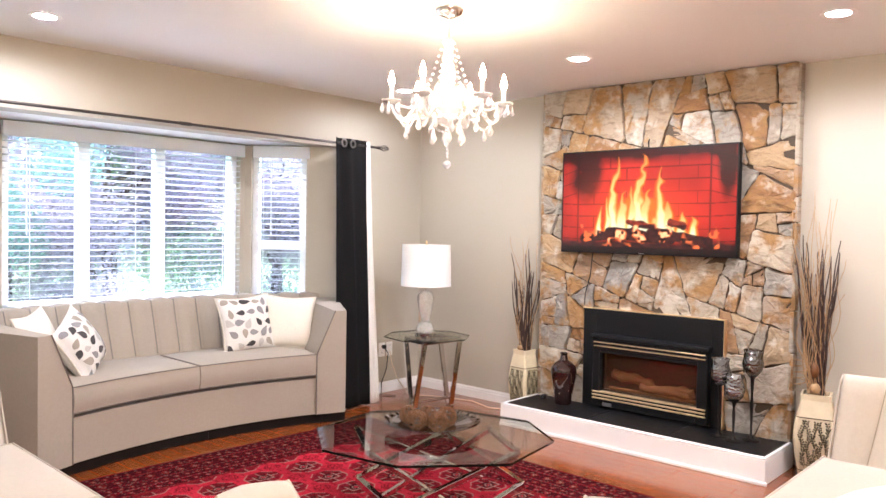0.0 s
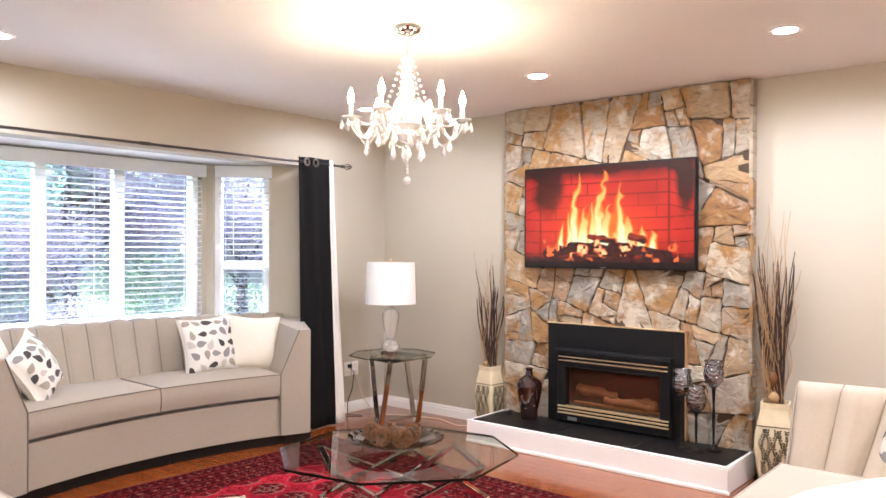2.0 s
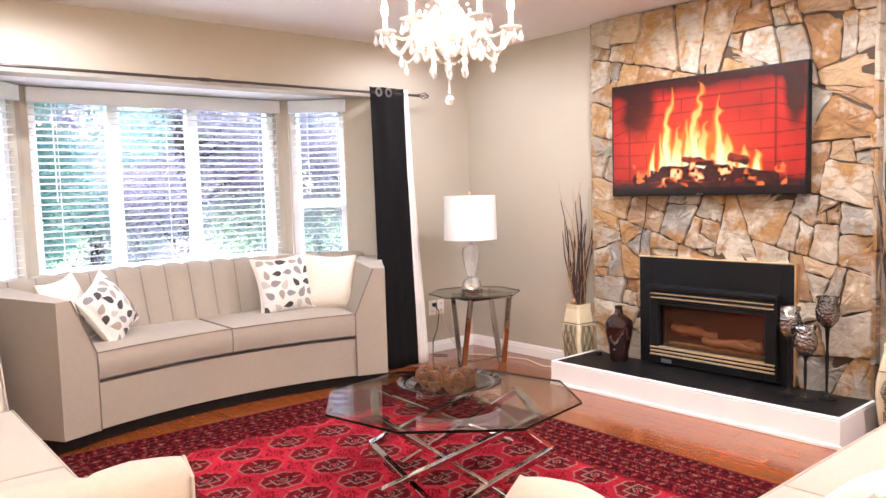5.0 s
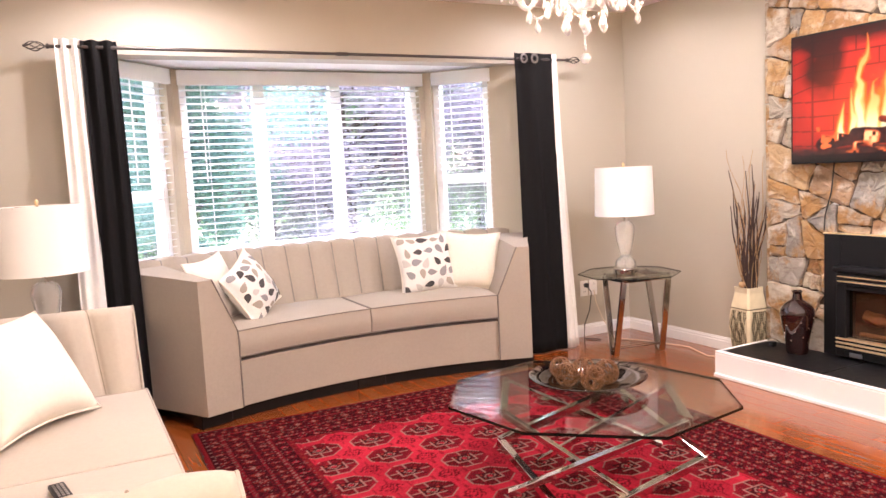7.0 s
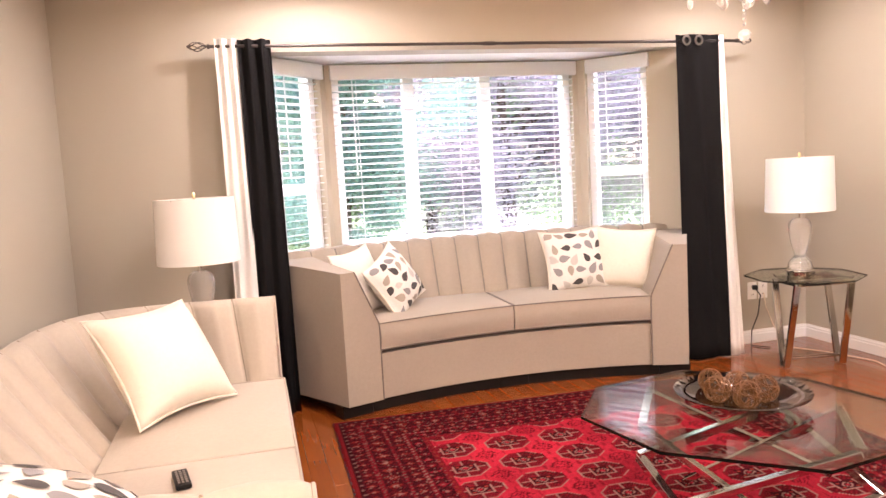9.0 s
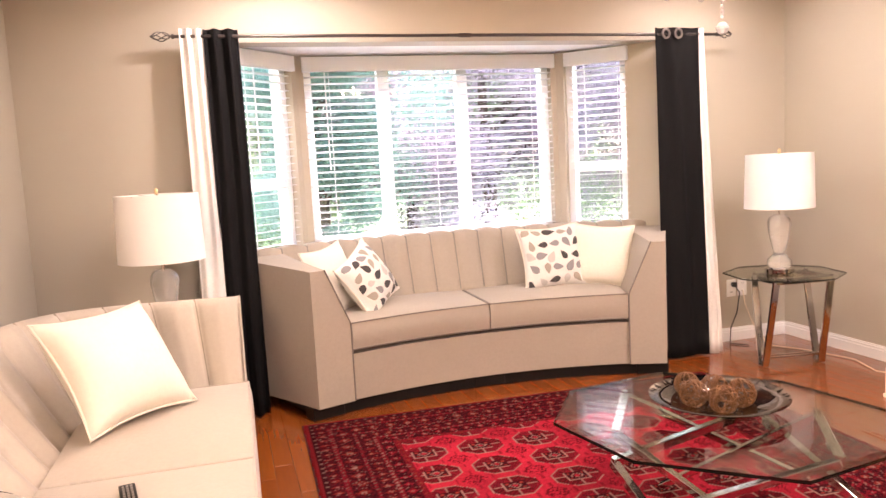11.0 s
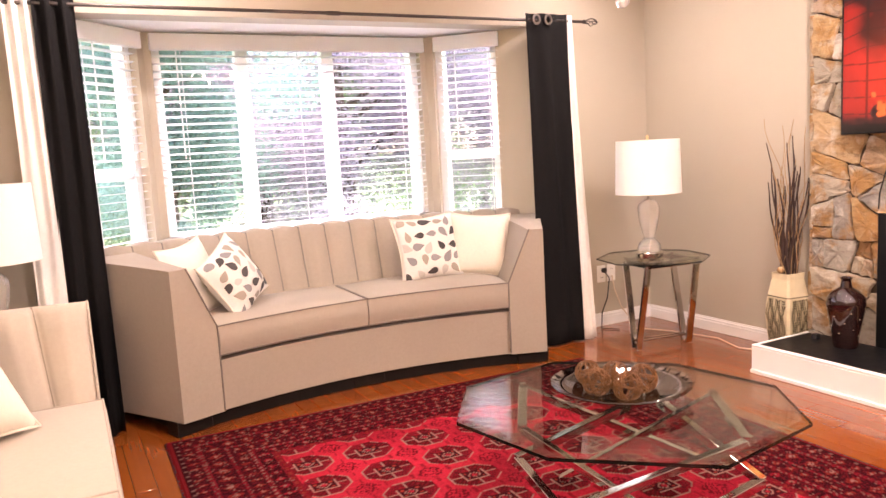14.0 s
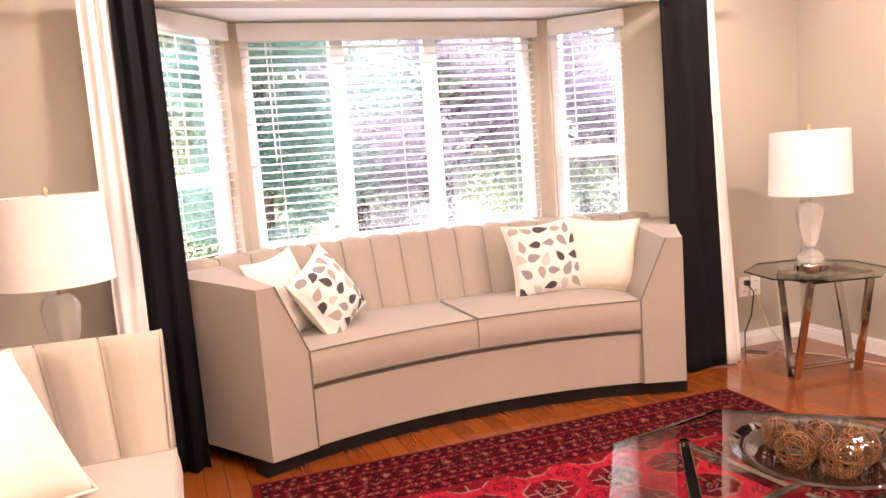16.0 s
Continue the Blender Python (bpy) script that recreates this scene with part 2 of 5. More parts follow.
LOG = plain("ceramic_log", (0.26, 0.13, 0.06), 0.9, vary=0.45, scale=25, bump=0.8, grain=60)
FIREBOX = plain("firebox_lining", (0.085, 0.06, 0.04), 0.7, vary=0.5, scale=5)
CABLE = plain("cable_black", (0.006, 0.006, 0.006), 0.5)
CABLE_W = plain("cable_pale", (0.62, 0.52, 0.40), 0.5)
OUTLETP = plain("outlet_plastic", (0.82, 0.81, 0.78), 0.35, vary=0.02)
STONE = stone_mat()
PLANK = plank_wood()
BULB = glow("candle_bulb", (1.0, 0.78, 0.48), 40.0)
SPOTGLOW = glow("downlight_lens", (1.0, 0.95, 0.9), 40.0)
RUG = coloured("rug_wool", 0.95, bump=0.5)
SCREEN = coloured("screen_picture", 0.2, emit=0.135)


# ---- mesh helpers ----
def part(name, bm, mat, parent=None, label="", smooth=False):
    me = bpy.data.meshes.new(name)
    bmesh.ops.recalc_face_normals(bm, faces=bm.faces[:])
    if smooth:
        for f in bm.faces:
            f.smooth = True
    bm.to_mesh(me)
    bm.free()
    me.materials.append(mat)
    ob = new(name, me)
    if smooth == "auto":
        me.set_sharp_from_angle(angle=radians(38))
    if parent is not None:
        ob.parent = parent
    if label:
        tagged(ob, label)
    return ob


def thing(name, label, category, m=None, group="", kind=""):
    ob = new(name)
    ob.empty_display_size = 0.1
    if m is not None:
        ob.matrix_world = m
    return tagged(ob, label, category, group, kind)


def box(x0, x1, y0, y1, z0, z1, bev=0.0, seg=1, bm=None):
    own = bmesh.new()
    bmesh.ops.create_cube(own, size=1)
    bmesh.ops.transform(own, matrix=Matrix.Translation(((x0 + x1) / 2, (y0 + y1) / 2, (z0 + z1) / 2)) @ Matrix.Diagonal((abs(x1 - x0), abs(y1 - y0), abs(z1 - z0), 1)), verts=own.verts)
    if bev:
        bmesh.ops.bevel(own, geom=own.edges[:], offset=bev, segments=seg, profile=0.6, affect="EDGES")
    return merge(bm, own)


def merge(bm, own, m=None):
    if m is not None:
        bmesh.ops.transform(own, matrix=m, verts=own.verts)
    if bm is None:
        return own
    tmp = bpy.data.meshes.new("tmp")
    own.to_mesh(tmp)
    own.free()
    bm.from_mesh(tmp)
    bpy.data.meshes.remove(tmp)
    return bm


def prism(poly, z0, z1, bm=None, m=None):
    own = bmesh.new()
    lo = [own.verts.new((x, y, z0)) for x, y in poly]
    hi = [own.verts.new((x, y, z1)) for x, y in poly]
    n = len(poly)
    own.faces.new(lo[::-1]), own.faces.new(hi)
    for i in range(n):
        own.faces.new((lo[i], lo[(i + 1) % n], hi[(i + 1) % n], hi[i]))
    return merge(bm, own, m)


def lathe(profile, n=32, bm=None, m=None, fold=None):
    """A turned body from (radius, height) pairs; fold(angle) scales the radius."""
    own = bmesh.new()
    rings = []
    for r, z in profile:
        ring = []
        for i in range(n):
            a = 2 * math.pi * i / n
            k = fold(a) if fold else 1
            ring.append(own.verts.new((r * k * math.cos(a), r * k * math.sin(a), z)))
        rings.append(ring)
    for a, b in zip(rings, rings[1:]):
        for i in range(n):
            own.faces.new((a[i], a[(i + 1) % n], b[(i + 1) % n], b[i]))
    return merge(bm, own, m)


def tube(pts, r, n=8, bm=None, cap=True, radii=None, closed=False):
    pts = [Vector(p) for p in pts]
    own = bmesh.new()
    rings, side = [], None
    for i, p in enumerate(pts):
        a, b = pts[max(i - 1, 0)], pts[min(i + 1, len(pts) - 1)]
        if closed:
            a, b = pts[i - 1], pts[(i + 1) % len(pts)]
        d = (b - a).normalized()
        if side is None:
            side = d.cross(Vector((0, 0, 1)) if abs(d.z) < 0.9 else Vector((1, 0, 0))).normalized()
        side = (side - d * side.dot(d)).normalized()
        up = d.cross(side)
        rr = radii[i] if radii else r
        rings.append([own.verts.new(p + rr * (math.cos(2 * math.pi * k / n) * side + math.sin(2 * math.pi * k / n) * up)) for k in range(n)])
    pairs = list(zip(rings, rings[1:])) + ([(rings[-1], rings[0])] if closed else [])
    for a, b in pairs:
        for k in range(n):
            own.faces.new((a[k], a[(k + 1) % n], b[(k + 1) % n], b[k]))
    if cap and not closed:
        own.faces.new(rings[0][::-1]), own.faces.new(rings[-1])
    return merge(bm, own)


def bar(p, q, w, h, bm=None, bev=0.002):
    """A flat metal bar from p to q, w wide and h high."""
    p, q = Vector(p), Vector(q)
    d = q - p
    own = box(-d.length / 2, d.length / 2, -w / 2, w / 2, -h / 2, h / 2, bev)
    x = d.normalized()
    y = Vector((0, 0, 1)).cross(x)
    y = y.normalized() if y.length > 1e-4 else Vector((0, 1, 0))
    m = Matrix((x, y, x.cross(y))).transposed().to_4x4()
    return merge(bm, own, Matrix.Translation((p + q) / 2) @ m)


def sheet(fn, nu, nv, thick=None, bm=None):
    """A grid of fn(u, v), u and v from 0 to 1."""
    own = bmesh.new()
    g = [[own.verts.new(fn(i / nu, j / nv)) for j in range(nv + 1)] for i in range(nu + 1)]
    for i in range(nu):
        for j in range(nv):
            own.faces.new((g[i][j], g[i + 1][j], g[i + 1][j + 1], g[i][j + 1]))
    return merge(bm, own)


def block(fn, nu, nv, nw=1):
    """A closed body mapped by fn(u, v, w) from the unit cube's surface."""
    own = bmesh.new()
    n = {}

    def vert(i, j, k):
        if (i, j, k) not in n:
            n[i, j, k] = own.verts.new(fn(i / nu, j / nv, k / nw))
        return n[i, j, k]

    for i in range(nu):
        for j in range(nv):
            for k in (0, nw):
                own.faces.new((vert(i, j, k), vert(i + 1, j, k), vert(i + 1, j + 1, k), vert(i, j + 1, k)))
    for i in range(nu):
        for k in range(nw):
            for j in (0, nv):
                own.faces.new((vert(i, j, k), vert(i + 1, j, k), vert(i + 1, j, k + 1), vert(i, j, k + 1)))
    for j in range(nv):
        for k in range(nw):
            for i in (0, nu):
                own.faces.new((vert(i, j, k), vert(i, j + 1, k), vert(i, j + 1, k + 1), vert(i, j, k + 1)))
    return own




# ---- structure ----
SOFF = 1.965                      # height of the bay's soffit
BAY = [(1.20, WY), (1.71, 6.09), (3.43, 6.09), (3.93, WY)]   # inner line of the bay
T = 0.16


def structure(name, bm, mat, label, smooth=False):
    return tagged(part(name, bm, mat, None, label, smooth), "", name.split("_")[0], "", "structure")


bm = box(BAY[0][0] - 1.6, BAY[0][0], WY, WY + T, 0, CEIL)
box(BAY[3][0], WX + T, WY, WY + T, 0, CEIL, bm=bm)
box(BAY[0][0], BAY[3][0], WY, WY + T, SOFF, CEIL, bm=bm)
structure("wall_north", bm, WALL, "greige painted wall round the bay window")
structure("wall_east", box(WX, WX + T, BY, WY, 0, CEIL), WALL, "greige painted wall behind the stone fireplace")
structure("wall_west", box(LX - T, LX, 2.2, WY, 0, CEIL), WALL, "greige painted side wall behind the loveseat")
structure("wall_hall", box(LX2 - T, LX2, BY, 2.2, 0, CEIL), WALL, "greige painted wall of the adjoining space")
structure("wall_hall_return", box(LX2 - T, LX - T, 2.2, 2.2 + T, 0, CEIL), WALL, "greige painted return wall")
structure("wall_south", box(LX2 - T, WX + T, BY - T, BY, 0, CEIL), WALL, "greige painted wall closing the room")
structure("ceiling", prism([(LX2 - T, BY - T), (WX + T, BY - T), (WX + T, WY + T), (LX - T, WY + T), (LX - T, 2.2 + T), (LX2 - T, 2.2 + T)], CEIL, CEIL + 0.12), CEILP, "white textured ceiling")
floor_base = structure("floor", prism([(LX2 - T, BY - T), (WX + T, BY - T), (WX + T, 6.3), (LX - T, 6.3), (LX - T, 2.2 + T), (LX2 - T, 2.2 + T)], -0.12, -0.012), MORTAR, "glossy reddish-brown hardwood plank floor")
structure("bay_soffit", prism([(BAY[0][0] - 0.1, WY + 0.003), (1.6, 6.3), (3.54, 6.3), (BAY[3][0] + 0.1, WY + 0.003)], SOFF + 0.001, SOFF + 0.1), CEILP, "white painted bay window soffit")


def seg_frame(a, b):
    """Pose whose x runs along a to b and y outwards, at the floor."""
    d = Vector((b[0] - a[0], b[1] - a[1], 0))
    return Matrix.Translation((a[0], a[1], 0)) @ Matrix.Rotation(math.atan2(d.y, d.x), 4, "Z"), d.length


def bay_side(name, a, b, x0, x1, z0, z1, rails, panes, label):
    """One wall of the bay with a window hole x0..x1, z0..z1, its frame, panes, blind and valance."""
    m, ln = seg_frame(a, b)
    bm = box(0, x0, 0, T, 0, SOFF)
    box(x1, ln, 0, T, 0, SOFF, bm=bm)
    box(x0, x1, 0, T, 0, z0, bm=bm)
    box(x0, x1, 0, T, z1, SOFF, bm=bm)
    bmesh.ops.transform(bm, matrix=m, verts=bm.verts)
    structure("wall_bay_" + name, bm, WALL, "greige painted wall of the bay window")
    w = tagged(new("window_" + name), label, "window", "bay windows", "structure")
    w.matrix_world = m
    fr = box(x0, x0 + 0.05, 0.05, 0.13, z0, z1, 0.004)
    box(x1 - 0.05, x1, 0.05, 0.13, z0, z1, 0.004, bm=fr)
    box(x0 + 0.05, x1 - 0.05, 0.05, 0.13, z0, z0 + 0.05, 0.004, bm=fr)
    box(x0 + 0.05, x1 - 0.05, 0.05, 0.13, z1 - 0.05, z1, 0.004, bm=fr)
    part("window_frame", fr, VINYL, w, "white vinyl frame")
    for r in rails:
        if r[0] == "v":
            part("mullion", box(r[1] - 0.038, r[1] + 0.038, 0.06, 0.12, z0 + 0.05, z1 - 0.05, 0.004), VINYL, w)
        else:
            part("rail", box(x0 + 0.05, x1 - 0.05, 0.06, 0.12, r[1] - 0.03, r[1] + 0.03, 0.004), VINYL, w)
    for p in panes:
        ob = part("pane", box(p[0], p[1], 0.088, 0.092, p[2], p[3]), WINDOW_GLASS, w)
        ob.visible_shadow = False
    part("window_sill", box(x0 - 0.02, x1 + 0.02, -0.03, 0.05, z0 - 0.03, z0, 0.006, 2), WHITE, w)
    return m, ln


M_C, L_C = seg_frame(BAY[1], BAY[2])
bay_side("centre", BAY[1], BAY[2], 0.04, L_C - 0.04, 0.80, 1.94, [("v", 0.545), ("v", 1.07)],
         [(0.09, 0.515, 0.85, 1.89), (0.575, 1.04, 0.85, 1.89), (1.10, L_C - 0.09, 0.85, 1.89)], "white vinyl three-part window behind a slatted blind")
M_L, L_L = seg_frame(BAY[0], BAY[1])
bay_side("side_west", BAY[0], BAY[1], 0.20, L_L - 0.05, 0.72, 1.94, [("h", 1.20)],
         [(0.25, L_L - 0.10, 0.77, 1.17), (0.25, L_L - 0.10, 1.23, 1.89)], "narrow white vinyl sash window behind a slatted blind")
M_R, L_R = seg_frame(BAY[2], BAY[3])
bay_side("side_east", BAY[2], BAY[3], 0.05, L_R - 0.25, 0.72, 1.94, [("h", 1.20)],
         [(0.10, L_R - 0.30, 0.77, 1.17), (0.10, L_R - 0.30, 1.23, 1.89)], "narrow white vinyl sash window behind a slatted blind")


def blind(m, x0, x1, z0, z1):
    b = thing("window_blind", "white horizontal slatted blind, lowered with open slats", "blind", m, "bay window blinds")
    part("valance", box(x0 - 0.015, x1 + 0.015, -0.05, -0.012, z1 - 0.005, z1 + 0.085, 0.006, 2), BLIND, b, "white valance board")
    n = int((z1 - z0) / 0.042)
    me = None
    for i in range(n):
        z = z1 - 0.03 - i * (z1 - z0 - 0.05) / (n - 1)
        if me is None:
            own = box(x0, x1, -0.024, 0.024, -0.0016, 0.0016)
            bmesh.ops.rotate(own, verts=own.verts, cent=(0, 0, 0), matrix=Matrix.Rotation(radians(-5), 3, "X"))
            ob = part("slat", own, BLIND, b)
            me = ob.data
        else:
            ob = new("slat", me)
            ob.parent = b
        ob.location = (0, 0.018, z)
    part("bottom_rail", box(x0, x1, -0.006, 0.042, z0 - 0.008, z0 + 0.010, 0.003), BLIND, b)
    for k in (0.09, 0.5, 0.91) if x1 - x0 > 1 else (0.15, 0.85):
        x = x0 + k * (x1 - x0)
        part("ladder_cord", box(x - 0.002, x + 0.002, -0.010, -0.008, z0, z1), BLIND, b)
    part("tilt_wand", tube([(x0 + 0.12, -0.03, z1), (x0 + 0.122, -0.028, z1 - 0.6)], 0.004, 6), VINYL, b)
    return b


blind(M_C, 0.045, L_C - 0.045, 0.82, 1.87)
blind(M_L, 0.19, L_L - 0.085, 0.74, 1.87)
blind(M_R, 0.085, L_R - 0.24, 0.74, 1.87)


def baseboard(name, poly, label):
    """poly: plan strip; a moulded board with a stepped top."""
    bm = bmesh.new()
    (x0, y0), (x1, y1), (nx, ny) = poly
    for d, za, zb in ((0.014, 0.0, 0.062), (0.010, 0.062, 0.078), (0.006, 0.078, 0.088)):
        box(min(x0, x1) if nx == 0 else (x0 if nx > 0 else x0 - d), max(x0, x1) if nx == 0 else (x0 + d if nx > 0 else x0),
            min(y0, y1) if ny == 0 else (y0 if ny > 0 else y0 - d), max(y0, y1) if ny == 0 else (y0 + d if ny > 0 else y0), za, zb, 0.002, bm=bm)
    structure(name, bm, WHITE, label)


baseboard("baseboard_east_a", ((WX, 4.26), (WX, WY - 0.015), (-1, 0)), "white moulded baseboard")
baseboard("baseboard_east_b", ((WX, BY), (WX, 2.48), (-1, 0)), "white moulded baseboard")
baseboard("baseboard_north_a", ((BAY[3][0], WY), (WX, WY), (0, -1)), "white moulded baseboard")
baseboard("baseboard_north_b", ((LX, WY), (BAY[0][0], WY), (0, -1)), "white moulded baseboard")
baseboard("baseboard_west", ((LX, 2.2), (LX, WY - 0.015), (1, 0)), "white moulded baseboard")


# ---- outdoors ----
def leaf_mat(name, a, b):
    M = Mat(name)
    g = M.node("NewGeometry")
    col = M.ramp(g.outputs["Random Per Island"], [(0, a), (1, b)])
    M.set(Base_Color=col, Roughness=0.55, Subsurface_Weight=0.0)
    tr = M.node("BsdfTranslucent")
    M.link(col, tr.inputs[0])
    mx = M.node("MixShader", Fac=0.7)
    M.link(M.b.outputs[0], mx.inputs[1])
    M.link(tr.outputs[0], mx.inputs[2])
    M.link(mx.outputs[0], M.t.nodes["Material Output"].inputs[0])
    return M.m


LEAF_G = leaf_mat("green_leaf", (0.20, 0.33, 0.21), (0.38, 0.50, 0.30))
LEAF_T = leaf_mat("blue_green_leaf", (0.20, 0.36, 0.32), (0.33, 0.52, 0.44))
LEAF_P = leaf_mat("plum_leaf", (0.38, 0.33, 0.39), (0.58, 0.52, 0.60))
BARK = plain("bark", (0.10, 0.075, 0.055), 0.9, vary=0.3, scale=20, bump=0.6)
GRASS = plain("lawn", (0.07, 0.14, 0.04), 0.9, vary=0.4, scale=30, bump=0.6)
structure("ground", prism([(-400, 6.35), (400, 6.35), (400, 900), (-400, 900)], -0.7, -0.5), GRASS, "green lawn outside the window")
structure("wall_outside_foundation", prism([(LX - T, 6.26), (WX + T, 6.26), (WX + T, 6.34), (LX - T, 6.34)], -0.6, -0.005), WALL, "low foundation wall under the bay")


def tree(name, label, x, y, h, spread, mat, seed, leaves, low=0.5, leaf=0.07):
    rnd = random.Random(seed)
    t = thing(name, label, "tree", pose(x, y, -0.52))
    bm = tube([(0, 0, 0), (0.03, 0.02, h * 0.3), (-0.04, 0.03, h * 0.6), (0, 0, h * 0.92)], 0.1, 10, radii=[0.13, 0.10, 0.07, 0.02])
    tips = []
    for i in range(16):
        a, z = rnd.uniform(0, 6.28), h * rnd.uniform(0.18, 0.85)
        ln = spread * rnd.uniform(0.55, 1.0) * (1 - 0.5 * abs(z / h - 0.45))
        p = [(0, 0, z), (ln * 0.5 * math.cos(a), ln * 0.5 * math.sin(a), z + 0.12 * h), (ln * math.cos(a), ln * math.sin(a), z + 0.17 * h)]
        tube(p, 0.03, 6, bm, radii=[0.05, 0.03, 0.01])
        tips += [p[1], p[2]]
    part("trunk", bm, BARK, t)
    clumps = [(*p, spread * rnd.uniform(0.22, 0.42)) for p in tips]
    clumps += [(rnd.gauss(0, spread * 0.45), rnd.gauss(0, spread * 0.45), h * rnd.uniform(low * 0.5, 1.0), spread * rnd.uniform(0.2, 0.4)) for _ in range(30)]
    rs = np.random.RandomState(seed)
    c = np.array(clumps)[rs.randint(len(clumps), size=leaves)]

    def unit():
        v = rs.normal(size=(leaves, 3))
        return v / np.linalg.norm(v, axis=1, keepdims=True)

    at = c[:, :3] + unit() * c[:, 3:] * rs.rand(leaves, 1) ** 0.4
    a, b = unit(), unit()
    b = np.cross(a, b)
    s = leaf * rs.uniform(0.6, 1.3, (leaves, 1))
    verts = np.stack([at - a * s, at - b * s * 0.5, at + a * s, at + b * s * 0.5], 1).reshape(-1, 3).tolist()
    faces = np.arange(4 * leaves).reshape(-1, 4).tolist()
    me = bpy.data.meshes.new("crown")
    me.from_pydata(verts, [], faces)
    me.materials.append(mat)
    ob = new("crown", me)
    ob.parent = t
    return t



tree("conifer_tree", "tall blue-green garden tree outside the window", 2.4, 11.0, 4.9, 1.25, LEAF_T, 3, 150000, 0.1, 0.024)
tree("plum_tree", "purple-leaved plum tree outside the window", 5.2, 12.4, 4.5, 2.1, LEAF_P, 5, 180000, 0.1, 0.023)
tree("plum_tree", "purple-leaved plum tree outside the window", 8.8, 13.2, 5.2, 2.5, LEAF_P, 8, 150000, 0.1, 0.027)
tree("plum_tree", "purple-leaved plum tree outside the window", 4.6, 15.0, 5.2, 2.4, LEAF_P, 21, 110000, 0.1, 0.036)
tree("garden_tree", "green leafy tree outside the window", -0.6, 13.5, 6.0, 2.5, LEAF_G, 11, 110000, 0.1, 0.032)
tree("garden_tree", "green leafy tree outside the window", 0.6, 16.0, 6.0, 2.6, LEAF_G, 23, 90000, 0.1, 0.042)
tree("garden_tree", "green leafy tree outside the window", 3.2, 18.0, 8.0, 3.4, LEAF_G, 14, 90000, 0.1, 0.056)
tree("garden_tree", "green leafy tree outside the window", 7.4, 18.5, 8.2, 3.4, LEAF_G, 37, 90000, 0.1, 0.056)
tree("garden_tree", "green leafy tree outside the window", 11.5, 19.0, 8.2, 3.6, LEAF_G, 17, 70000, 0.1, 0.06)
tree("garden_tree", "green leafy tree outside the window", -5.5, 20.0, 8.0, 3.6, LEAF_G, 19, 60000, 0.1, 0.06)

# ---- upholstery ----
def groove(k):
    """1 on a channel, falling sharply to 0 at each seam."""
    d = abs((k + 0.5) % 1 - 0.5)
    return min(1.0, d / 0.5) ** 0.45


def polar(th, r, z, c=2.46):
    return Vector((r * math.sin(th), r * math.cos(th) - c, z))


